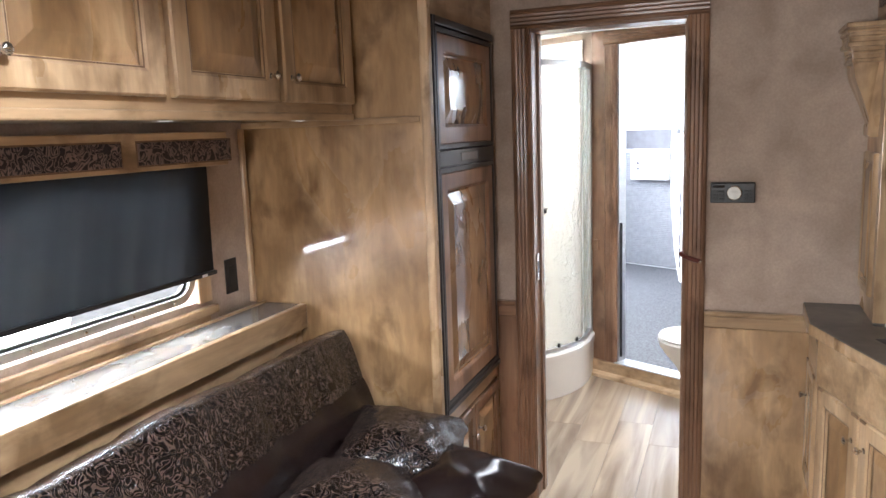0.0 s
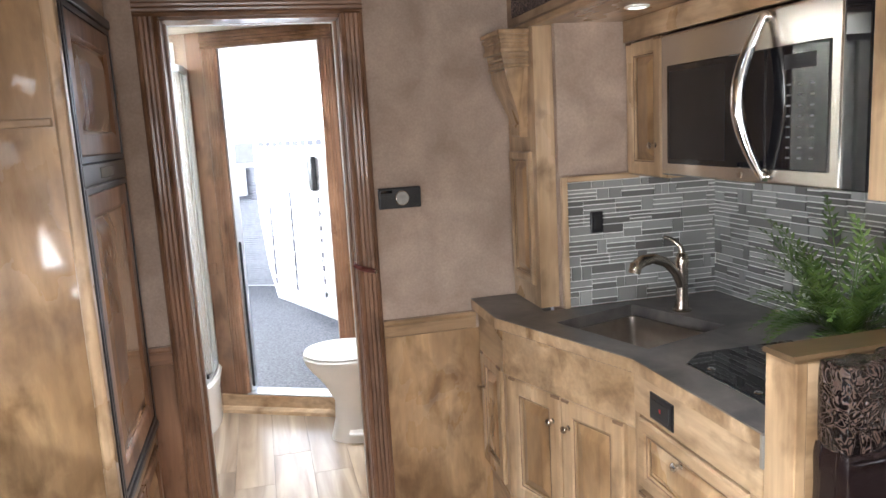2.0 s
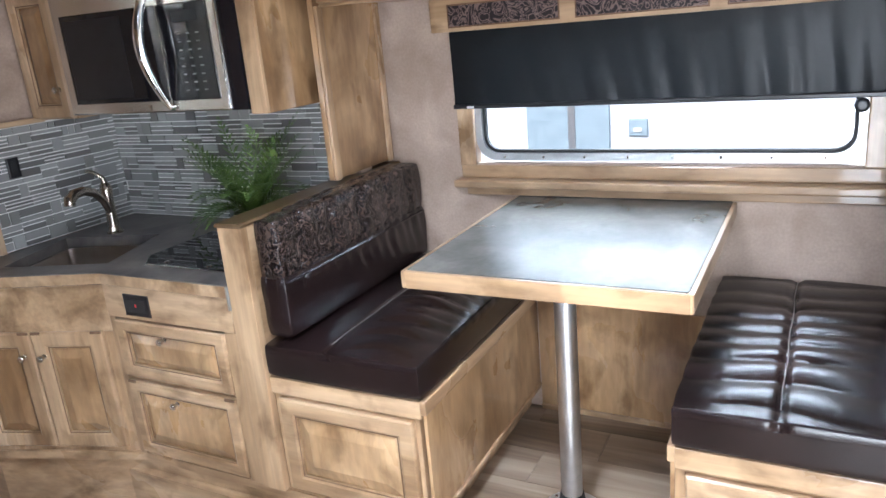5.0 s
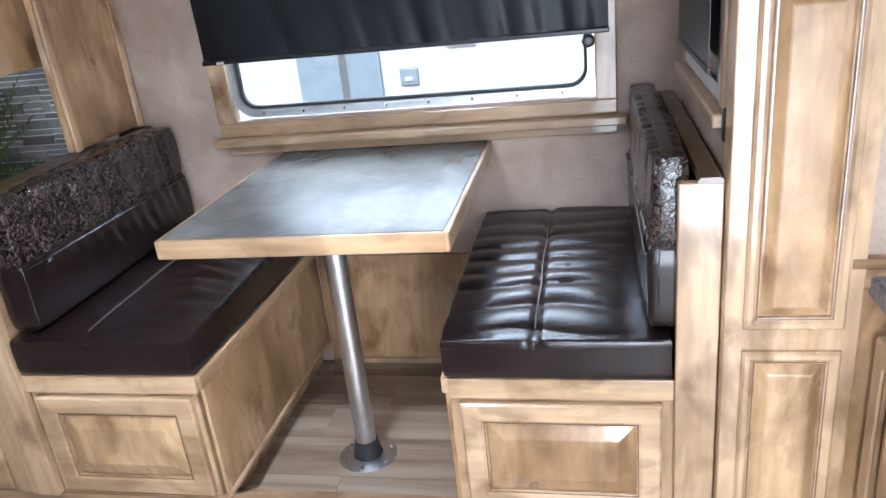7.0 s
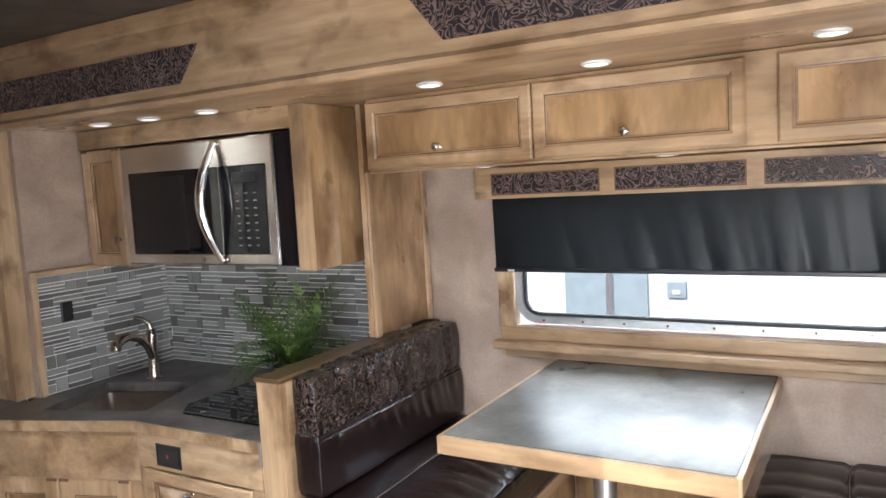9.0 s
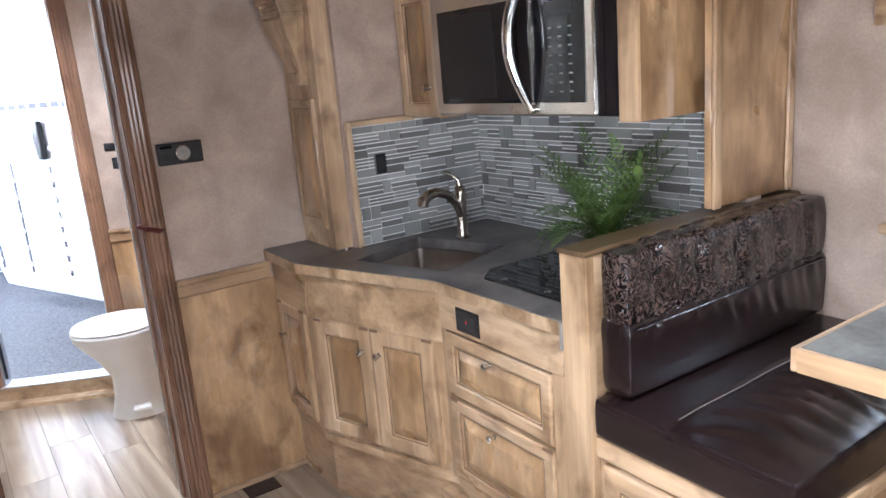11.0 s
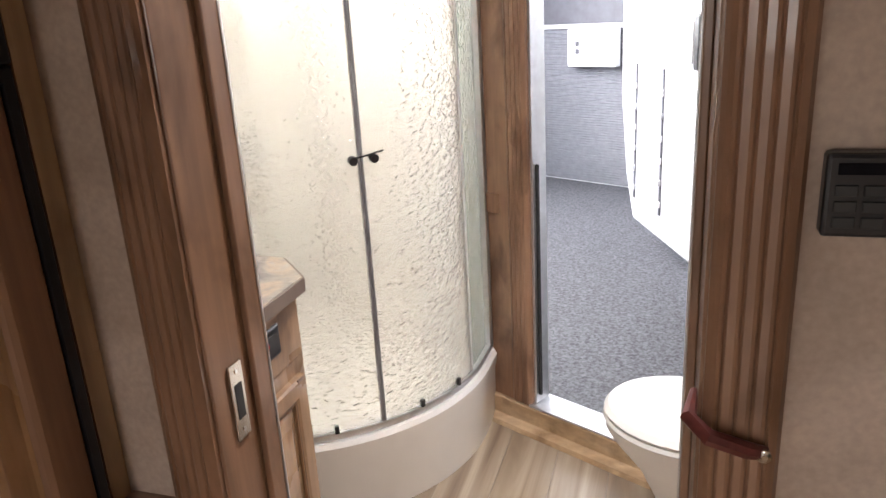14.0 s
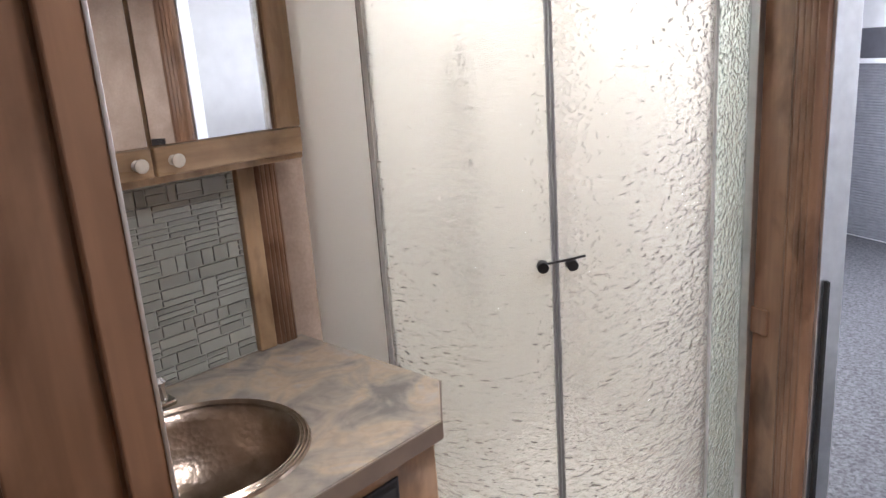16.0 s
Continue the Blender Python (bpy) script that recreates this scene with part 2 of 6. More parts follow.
TILE, nt, b = mat("glass_stone_mosaic", 0.24, 0, 0.3)
oi = nt.nodes.new("ShaderNodeObjectInfo")
col = ramp(nt, [(0.0, (0.13, 0.125, 0.12)), (0.35, (0.22, 0.215, 0.205)), (0.75, (0.31, 0.31, 0.30)), (1.0, (0.40, 0.40, 0.385))], oi.outputs["Random"])
col = mixc(nt, 0.3, col, ramp(nt, [(0.3, (0.6, 0.6, 0.6)), (0.7, (1, 1, 1))], noise_of(nt, 40, (1, 1, 1), 3, 0, "Object", True)), "MULTIPLY")
nt.links.new(col, b.inputs["Base Color"])
BTILE, nt, b = mat("pale_glass_mosaic", 0.2, 0, 0.3)
oi = nt.nodes.new("ShaderNodeObjectInfo")
nt.links.new(ramp(nt, [(0.0, (0.27, 0.285, 0.25)), (1.0, (0.38, 0.39, 0.345))], oi.outputs["Random"]), b.inputs["Base Color"])

GLASS, nt, b = mat("clear_glass", 0.0)
b.inputs["Transmission Weight"].default_value, b.inputs["IOR"].default_value = 1.0, 1.45
MIRROR, nt, b = mat("mirror_silver", 0.02, 1.0)
b.inputs["Base Color"].default_value = (0.86, 0.87, 0.86, 1)
RAIN, nt, b = mat("rain_pattern_glass", 0.07)
b.inputs["Base Color"].default_value = (0.93, 0.92, 0.88, 1)
b.inputs["Transmission Weight"].default_value, b.inputs["IOR"].default_value = 0.76, 1.45
bump(nt, b, noise_of(nt, 40, (1, 1, 2.2), 1.0, 0.6), 0.9, 0.007)
FROST, nt, b = mat("smooth_frosted_glass", 0.4)
b.inputs["Base Color"].default_value = (0.90, 0.88, 0.85, 1)
b.inputs["Transmission Weight"].default_value, b.inputs["IOR"].default_value = 0.6, 1.45
SIDEGLASS, nt, b = mat("frosted_side_glass", 0.16)
b.inputs["Base Color"].default_value = (0.88, 0.96, 0.92, 1)
b.inputs["Transmission Weight"].default_value, b.inputs["IOR"].default_value = 0.8, 1.45
bump(nt, b, noise_of(nt, 44, (1, 1, 2.0), 0.3, 1.1), 0.6, 0.006)
LENS, nt, b = mat("lit_lamp_lens", 0.4)
b.inputs["Base Color"].default_value = (0.9, 0.88, 0.82, 1)
b.inputs["Emission Color"].default_value, b.inputs["Emission Strength"].default_value = (1, 0.95, 0.86, 1), 0.8
LEAF, nt, b = mat("fern_leaf", 0.42)
col = ramp(nt, [(0.3, (0.018, 0.050, 0.009)), (0.7, (0.12, 0.18, 0.038))], noise_of(nt, 30, (1, 1, 1), 3))
nt.links.new(col, b.inputs["Base Color"])


# ---- builders ----
def thing(name, label, category, at=(0, 0, 0), group="", kind=""):
    o = new(name)
    o.matrix_basis = Matrix.Translation(at)
    return tagged(o, label, category, group, kind)


def finish(bm, material, name, smooth=False):
    bmesh.ops.recalc_face_normals(bm, faces=bm.faces)
    me = bpy.data.meshes.new(name)
    if smooth:
        for f in bm.faces:
            f.smooth = True
    bm.to_mesh(me)
    bm.free()
    me.materials.append(material)
    if smooth:
        me.set_sharp_from_angle(angle=radians(40))
    return me


def part(name, bm, material, parent, label="", tf=None, smooth=False):
    if tf is not None:
        bmesh.ops.transform(bm, matrix=tf, verts=bm.verts)
    o = new(name, finish(bm, material, name, smooth))
    o.parent = parent
    if parent.type == "EMPTY":
        o.matrix_parent_inverse = parent.matrix_basis.inverted()
    if label:
        o["label"] = label
    return o


def solid(name, bm, material, label="", category="", kind="", group="", tf=None, smooth=False):
    if tf is not None:
        bmesh.ops.transform(bm, matrix=tf, verts=bm.verts)
    return tagged(new(name, finish(bm, material, name, smooth)), label, category, group, kind)


def box(x0, x1, y0, y1, z0, z1, bev=0.0, bm=None, seg=2):
    own = bm is None
    q = bmesh.new()
    bmesh.ops.create_cube(q, size=1)
    bmesh.ops.transform(q, verts=q.verts, matrix=Matrix.Translation(((x0 + x1) / 2, (y0 + y1) / 2, (z0 + z1) / 2)) @ Matrix.Diagonal((abs(x1 - x0), abs(y1 - y0), abs(z1 - z0), 1)))
    if bev:
        bmesh.ops.bevel(q, geom=q.edges[:], offset=bev, segments=seg, affect="EDGES", profile=0.5)
    if own:
        return q
    me = bpy.data.meshes.new("t")
    q.to_mesh(me)
    q.free()
    bm.from_mesh(me)
    bpy.data.meshes.remove(me)
    return bm


def prism(pts, z0, z1, bev=0.0):
    bm = bmesh.new()
    lo = [bm.verts.new((x, y, z0)) for x, y in pts]
    hi = [bm.verts.new((x, y, z1)) for x, y in pts]
    n = len(pts)
    bm.faces.new(lo)
    bm.faces.new(hi)
    for i in range(n):
        bm.faces.new((lo[i], lo[(i + 1) % n], hi[(i + 1) % n], hi[i]))
    bmesh.ops.recalc_face_normals(bm, faces=bm.faces)
    if bev:
        bmesh.ops.bevel(bm, geom=bm.edges[:], offset=bev, segments=2, affect="EDGES")
    return bm


def tube(points, radii, sides=12, caps=True):
    bm = bmesh.new()
    pts = [Vector(p) for p in points]
    if isinstance(radii, (int, float)):
        radii = [radii] * len(pts)
    rings = []
    ref = None
    for i, p in enumerate(pts):
        d = (pts[min(i + 1, len(pts) - 1)] - pts[max(i - 1, 0)]).normalized()
        if ref is None:
            ref = Vector((1, 0, 0)) if abs(d.x) < 0.8 else Vector((0, 1, 0))
        a = (ref - d * ref.dot(d)).normalized()
        c = d.cross(a)
        ref = a
        rings.append([bm.verts.new(p + radii[i] * (math.cos(2 * math.pi * k / sides) * a + math.sin(2 * math.pi * k / sides) * c)) for k in range(sides)])
    for r, s in zip(rings, rings[1:]):
        for k in range(sides):
            bm.faces.new((r[k], r[(k + 1) % sides], s[(k + 1) % sides], s[k]))
    if caps:
        bm.faces.new(rings[0])
        bm.faces.new(rings[-1])
    return bm


def lathe(profile, at, axis="Z", sides=24, sx=1.0, sy=1.0, open_top=False, open_end=False):
    """A turned body: profile rows of (radius, height)."""
    bm = bmesh.new()
    rings = []
    for r, h in profile:
        rings.append([bm.verts.new((r * sx * math.cos(2 * math.pi * k / sides), r * sy * math.sin(2 * math.pi * k / sides), h)) for k in range(sides)])
    for r, s in zip(rings, rings[1:]):
        for k in range(sides):
            bm.faces.new((r[k], r[(k + 1) % sides], s[(k + 1) % sides], s[k]))
    if not open_top:
        bm.faces.new(rings[0])
    if not open_end:
        bm.faces.new(rings[-1])
    turn = {"Z": Matrix.Identity(4), "X": pose(0, 0, 0, 0, 90, 0), "-X": pose(0, 0, 0, 0, -90, 0), "Y": pose(0, 0, 0, -90, 0, 0), "-Y": pose(0, 0, 0, 90, 0, 0)}[axis]
    bmesh.ops.transform(bm, matrix=Matrix.Translation(at) @ turn, verts=bm.verts)
    return bm


def rings(w, h, steps, fill=True, back=True):
    """A moulded board in local x (0 to w), z (0 to h), facing -y: steps of (inset, depth towards -y)."""
    bm = bmesh.new()
    loops = []
    for inset, d in steps:
        loops.append([bm.verts.new(p) for p in ((inset, -d, inset), (w - inset, -d, inset), (w - inset, -d, h - inset), (inset, -d, h - inset))])
    for a, c in zip(loops, loops[1:]):
        for k in range(4):
            bm.faces.new((a[k], a[(k + 1) % 4], c[(k + 1) % 4], c[k]))
    if fill:
        bm.faces.new(loops[-1])
    if back:
        bm.faces.new(loops[0])
    return bm


def facing(x, y, z, d):
    """Places a local board: d is the way it faces."""
    turn = {"-y": 0, "x": 90, "y": 180, "-x": -90}
    return pose(x, y, z, 0, 0, turn[d] if d in turn else d)


KNOB = [(0.009, 0.0), (0.0045, 0.003), (0.0045, 0.011), (0.008, 0.013), (0.0115, 0.018), (0.0115, 0.022), (0.008, 0.026), (0.003, 0.027)]


def panel_door(parent, w, h, tf, frame_mat, panel_mat, knob=None, rail=0.055, t=0.02, raised=True, name="door", knob_mat=None):
    fr = part(name, rings(w, h, [(0, 0), (0, t - 0.005), (0.005, t), (rail - 0.012, t), (rail - 0.006, t - 0.004), (rail, t - 0.005), (rail, t - 0.012)], fill=False, back=False), frame_mat, parent, tf=tf)
    part("glaze_line", rings(w, h, [(rail - 0.005, t - 0.007), (rail - 0.005, t - 0.0035), (rail - 0.002, t - 0.0042), (rail - 0.002, t - 0.007)], fill=False, back=False), GLAZE, fr, "dark glazed groove", tf=tf)
    r2 = rail + 0.001
    if raised:
        st = [(r2, 0.002), (r2, t - 0.013), (r2 + 0.004, t - 0.012), (r2 + min(0.04, min(w, h) * 0.12), t - 0.001), (r2 + min(0.04, min(w, h) * 0.12) + 0.004, t)]
    else:
        st = [(r2, 0.002), (r2, t - 0.012)]
    part("panel", rings(w, h, st), panel_mat, fr, tf=tf)
    if knob and h > 0.2:
        for x0, x1 in ((0.002, 0.036), (w - 0.040, w - 0.002)):
            part("burnished_corner", box(x0, x1, -t - 0.0006, -t + 0.004, h - 0.0085, h + 0.0006, 0.001), GLAZE, fr, "dark burnished corner", tf=tf)
    if knob:
        seat_d = t - 0.012 if not raised and rail < knob[0] < w - rail and rail < knob[1] < h - rail else t
        part("knob", lathe(KNOB, (0, 0, 0), "-Y", 14), knob_mat or STEEL, fr, "polished metal knob" if knob_mat is None else "ivory round knob", tf=tf @ Matrix.Translation((knob[0], -seat_d, knob[1])), smooth=True)
    return fr


def moulding(p0, p1, profile, up=(0, 0, 1)):
    """A straight run of moulding; profile points are (out, along up)."""
    p0, p1, up = Vector(p0), Vector(p1), Vector(up)
    d = (p1 - p0).normalized()
    out = d.cross(up)
    bm = bmesh.new()
    a = [bm.verts.new(p0 + out * u + up * v) for u, v in profile]
    c = [bm.verts.new(p1 + out * u + up * v) for u, v in profile]
    n = len(profile)
    for k in range(n):
        bm.faces.new((a[k], a[(k + 1) % n], c[(k + 1) % n], c[k]))
    bm.faces.new(a)
    bm.faces.new(c)
    return bm


def fluted(width, depth):
    """Outline of a fluted casing board."""
    pts = [(0, 0), (depth * 0.55, 0), (depth * 0.8, width * 0.06)]
    for k in range(4):
        c = width * (0.2 + 0.2 * k)
        pts += [(depth, c - width * 0.075), (depth * 0.96, c - 0.0022), (depth * 0.84, c), (depth * 0.96, c + 0.0022)]
    pts += [(depth * 0.8, width * 0.94), (depth * 0.55, width), (0, width)]
    return pts


def soft(x0, x1, y0, y1, z0, z1, e=5.0, n=12, puff=None):
    """A stuffed body: a rounded box, with puff(u, v, w) moving its skin along its normal."""
    bm = bmesh.new()
    bmesh.ops.create_cube(bm, size=2)
    bmesh.ops.subdivide_edges(bm, edges=bm.edges[:], cuts=n, use_grid_fill=True)
    hx, hy, hz = (x1 - x0) / 2, (y1 - y0) / 2, (z1 - z0) / 2
    c = Vector(((x0 + x1) / 2, (y0 + y1) / 2, (z0 + z1) / 2))
    rmin = min(hx, hy, hz)
    for v in bm.verts:
        u = v.co.copy()
        s = (abs(u.x) ** e + abs(u.y) ** e + abs(u.z) ** e) ** (1 / e)
        q = u / s
        round_ = [min(1.0, rmin / h * 1.0) for h in (hx, hy, hz)]
        p = Vector([u[i] * (1 - round_[i]) + q[i] * round_[i] for i in range(3)])
        d = puff(u.x, u.y, u.z) if puff else 0.0
        v.co = c + Vector((p.x * hx, p.y * hy, p.z * hz)) + d * u.normalized()
    return bm


def holes_wall(axis, at, thick, a0, a1, z0, z1, holes):
    """A wall in the plane axis = at, from a0 to a1 along it, with rectangular openings (a0, a1, z0, z1)."""
    bm = bmesh.new()
    cuts = sorted({a0, a1, *[h[0] for h in holes], *[h[1] for h in holes]})
    zs = sorted({z0, z1, *[h[2] for h in holes], *[h[3] for h in holes]})
    for p, q in zip(cuts, cuts[1:]):
        for r, s in zip(zs, zs[1:]):
            ca, cz = (p + q) / 2, (r + s) / 2
            if any(h[0] < ca < h[1] and h[2] < cz < h[3] for h in holes):
                continue
            if axis == "x":
                box(at, at + thick, p, q, r, s, 0, bm)
            else:
                box(p, q, at, at + thick, r, s, 0, bm)
    bmesh.ops.remove_doubles(bm, verts=bm.verts, dist=0.0001)
    return bm


# ---- large structure ----
S = dict(kind="structure")
CEIL_Z, SL_Z = 2.12, 1.86
LX, RX, WX = -1.06, 1.0, 1.85
PY = 3.66
SLANT = pose(-0.28, 5.385, 0, 0, 0, -27.1)

solid("ground", prism([(-80, -80), (80, -80), (80, 80), (-80, 80)], -1.0, -0.9), GROUND, "pale grey gravel lot around the trailer", "ground", **S)
floor = solid("floor", prism([(LX - 0.05, -1.5), (RX + 0.05, -1.5), (RX + 0.05, 4.76), (LX - 0.05, 5.83)], -0.08, -0.006), RUBBER, "grey-brown oak-look vinyl plank floor", "floor", **S)
slide_floor = solid("floor_slide", box(1.0, WX, 0.40, 3.45, 0.05, 0.174), WOODH, "raised plank floor of the slide-out", "floor", **S)
wall_left = solid("wall_left", holes_wall("x", LX - 0.05, 0.05, -1.5, 5.83, -0.05, CEIL_Z, [(1.25, 2.66, 1.05, 1.50), (-0.12, 0.68, 0.0, 1.95)]), PAPER, "taupe suede-look papered side wall", "wall", **S)
solid("wall_right_front", box(RX - 0.03, RX + 0.03, -1.5, 0.24, -0.05, CEIL_Z), PAPER, "taupe suede-look papered wall", "wall", **S)
solid("wall_right_bath", box(RX, RX + 0.05, PY + 0.09, 4.80, -0.05, CEIL_Z), PAPER, "taupe papered bathroom wall", "wall", **S)
# unseen wall; its opening is added for the rear fill lamp
solid("wall_rear", holes_wall("y", -1.56, 0.06, LX - 0.05, RX + 0.05, -0.05, CEIL_Z, [(-0.56, 0.56, 1.05, 1.78)]), PAPER, "plain taupe end wall with an opening added for a fill lamp", "wall", **S)
solid("wall_partition", holes_wall("y", PY, 0.09, LX, RX + 0.05, -0.05, CEIL_Z, [(-0.205, 0.38, -0.05, 1.945)]), PAPER, "taupe papered partition with a doorway", "wall", **S)
solid("wall_slide_window", holes_wall("x", WX, 0.04, 0.40, 3.45, 0.05, SL_Z + 0.1, [(0.68, 1.87, 1.09, 1.56)]), PAPER, "taupe papered slide-out wall", "wall", **S)
solid("wall_slide_front", box(RX - 0.02, WX, 0.40, 0.445, 0.0, SL_Z + 0.1), PAPER, "taupe papered end wall of the slide-out", "wall", **S)
solid("wall_slide_rear", box(1.035, WX, 3.372, 3.45, 0.05, SL_Z + 0.1), PAPER, "taupe papered kitchen end wall", "wall", **S)
solid("wall_kitchen_back", box(1.632, 1.70, 2.20, 3.37, 0.05, SL_Z), PAPER, "plain kitchen back wall behind the mosaic", "wall", **S)
solid("wall_slant", holes_wall("y", 0, 0.06, -0.90, 1.46, -0.05, CEIL_Z, [(0.205, 0.785, 0.10, 2.035)]), PAPER, "taupe slanted bathroom wall with a rear doorway", "wall", tf=SLANT, **S)
# the ceiling opening is added, to let the overhead fill lamp in
solid("ceiling", holes_wall("x", 0, 0.05, -1.5, PY, LX - 0.05, RX + 0.05, [(1.22, 1.68, -0.08, 0.38)]), CEIL, "dark brown padded ceiling with an opening added for a fill lamp", "ceiling", tf=Matrix(((0, 0, 1, 0), (0, 1, 0, 0), (1, 0, 0, CEIL_Z), (0, 0, 0, 1))), **S)
# both openings are added for the bathroom and shower fill lamps
solid("ceiling_bath", holes_wall("x", 0, 0.05, PY + 0.09, 5.83, LX - 0.05, RX + 0.05, [(4.10, 4.46, 0.06, 0.42), (4.94, 5.36, -1.01, -0.59)]), BATHCEIL, "pale bathroom ceiling panel with openings added for two fill lamps", "ceiling", tf=Matrix(((0, 0, 1, 0), (0, 1, 0, 0), (1, 0, 0, CEIL_Z), (0, 0, 0, 1))), **S)
solid("ceiling_slide", box(0.995, WX, 0.40, 3.45, SL_Z, SL_Z + 0.06), WOODH, "varnished alder slide-out ceiling", "ceiling", **S)
solid("slide_skirt", prism([(0.84, PY), (0.84, 3.36), (1.03, 2.80), (1.03, 0.24), (1.09, 0.24), (1.09, 2.80), (0.9, 3.36), (0.9, PY)], -0.01, 0.225), WOODH, "alder skirt below the slide-out", "skirting", **S)
solid("slide_trim", prism([(0.835, PY), (0.815, 3.36), (1.005, 2.785), (1.005, 0.47), (1.03, 0.47), (1.03, 2.80), (0.86, 3.36), (0.86, PY)], 0.226, 0.262, 0.004), WOODH, "alder ledge strip along the slide-out", "trim", **S)

# partition: doorway lining, casing, rails and wainscot
frame_in = thing("door_1", "stained wooden pocket-door frame of an open doorway", "door frame", (0.09, PY, 0), kind="structure")
part("jamb", box(-0.213, -0.200, PY - 0.004, PY + 0.118, 0, 1.94, 0.002), TRIM, frame_in)
part("jamb", box(0.375, 0.388, PY - 0.004, PY + 0.118, 0, 1.94, 0.002), TRIM, frame_in)
part("head", box(-0.200, 0.375, PY - 0.004, PY + 0.118, 1.935, 1.95, 0.002), TRIMX, frame_in)
part("groove", box(-0.2002, -0.1985, PY + 0.0785, PY + 0.0815, 0, 1.935), GLAZE, frame_in, "dark glazed groove")
part("stop", box(-0.1999, -0.190, PY + 0.082, PY + 0.117, 0, 1.935, 0.002), TRIM, frame_in)
part("stop", box(0.365, 0.3749, PY + 0.082, PY + 0.117, 0, 1.935, 0.002), TRIM, frame_in)
part("edge_strip", box(-0.1905, -0.188, PY + 0.1155, PY + 0.1195, 0, 1.935, 0.001), ALU, frame_in, "bright metal edge strip")
part("edge_strip", box(0.363, 0.3655, PY + 0.1155, PY + 0.1195, 0, 1.935, 0.001), ALU, frame_in, "bright metal edge strip")
part("edge_strip", box(-0.188, 0.363, PY + 0.1155, PY + 0.1195, 1.931, 1.936, 0.001), ALU, frame_in, "bright metal edge strip")
CAS = fluted(0.074, 0.024)
for side, yy, flip in (("living", PY, 1), ("bath", PY + 0.09, -1)):
    if flip == 1:
        part("casing", moulding((-0.204, yy, 0), (-0.204, yy, 1.945), CAS, (-1, 0, 0)), TRIM, frame_in)
        part("casing", moulding((0.379, yy, 1.945), (0.379, yy, 0), CAS, (1, 0, 0)), TRIM, frame_in)
        part("casing_head", moulding((-0.278, yy, 1.945), (0.453, yy, 1.945), CAS, (0, 0, 1)), TRIMX, frame_in)
    else:
        part("casing", box(-0.278, -0.204, yy, yy + 0.0275, 0, 2.019, 0.005), TRIM, frame_in)
        part("casing", box(0.379, 0.453, yy, yy + 0.0275, 0, 2.019, 0.005), TRIM, frame_in)
        part("casing_head", box(-0.204, 0.379, yy, yy + 0.0275, 1.945, 2.019, 0.005), TRIMX, frame_in)
strike = thing("strike_plate", "brushed metal strike plate with a dark slot let into the jamb", "strike plate", (-0.2, PY, 0.94))
part("plate", box(-0.199, -0.1955, PY + 0.030, PY + 0.060, 0.945, 1.055, 0.001), STEEL, strike)
part("slot", box(-0.1956, -0.1945, PY + 0.037, PY + 0.053, 0.975, 1.025, 0.0004), BLACK, strike, "dark latch slot")
part("screw", lathe([(0.004, 0), (0.003, 0.001)], (-0.1955, PY + 0.045, 1.043), "X", 10), CHROME, strike)
part("screw", lathe([(0.004, 0), (0.003, 0.001)], (-0.1955, PY + 0.045, 0.957), "X", 10), CHROME, strike)
strap = thing("door_strap", "oxblood leather tie strap with a snap, around the door casing", "strap", (0.41, PY - 0.03, 1.07))
part("loop", tube([(0.372, PY + 0.03, 1.083), (0.366, PY - 0.02, 1.080), (0.385, PY - 0.040, 1.072), (0.42, PY - 0.036, 1.06), (0.438, PY - 0.03, 1.055)], [0.004, 0.008, 0.009, 0.009, 0.007], 8), STRAP, strap, smooth=True)
part("snap", lathe([(0.007, 0), (0.007, 0.004), (0.003, 0.006)], (0.436, PY - 0.034, 1.055), "-Y", 12), NICKEL, strap, "round metal snap")

RAILP = [(0, 0), (0.012, 0), (0.018, 0.006), (0.018, 0.044), (0.024, 0.05), (0.026, 0.058), (0.022, 0.066), (0, 0.066)]
solid("chair_rail_1", moulding((0.453, PY, 0.80), (0.80, PY, 0.80), RAILP), WOODX, "varnished alder chair rail on the partition", "rail", **S)
solid("chair_rail_2", moulding((-0.36, PY, 0.80), (-0.278, PY, 0.80), RAILP), TRIMX, "stained alder chair rail beside the doorway", "rail", **S)
solid("wainscot_1", box(0.453, 0.842, PY - 0.010, PY - 0.001, 0.02, 0.80, 0.002), PANEL, "figured alder wainscot panel with dark knots", "panelling", **S)
solid("wainscot_2", box(-0.36, -0.278, PY - 0.010, PY - 0.001, 0.02, 0.80, 0.002), TRIM, "stained alder wainscot strip", "panelling", **S)
solid("baseboard_1", box(0.453, 0.842, PY - 0.018, PY - 0.0105, 0.0, 0.022, 0.003), WOODX, "thin alder base strip", "baseboard", **S)
solid("chair_rail_3", moulding((RX - 0.03, 0.24, 0.87), (RX - 0.03, -1.5, 0.87), RAILP), WOODH, "varnished alder chair rail", "rail", **S)
solid("wainscot_3", box(RX - 0.04, RX - 0.031, -1.5, 0.22, 0.02, 0.87, 0.002), PANEL, "alder wainscot panel", "panelling", **S)

stereo = thing("wall_stereo", "black wall stereo with a round silver dial", "stereo", (0.545, PY, 1.27))
part("body", box(0.466, 0.618, PY - 0.022, PY - 0.001, 1.272, 1.346, 0.004), BLACK, stereo)
dial = part("dial", lathe([(0.027, 0), (0.027, 0.006), (0.025, 0.011), (0.0235, 0.012)], (0.548, PY - 0.022, 1.309), "-Y", 32), STEEL, stereo, "round silver dial", smooth=True)
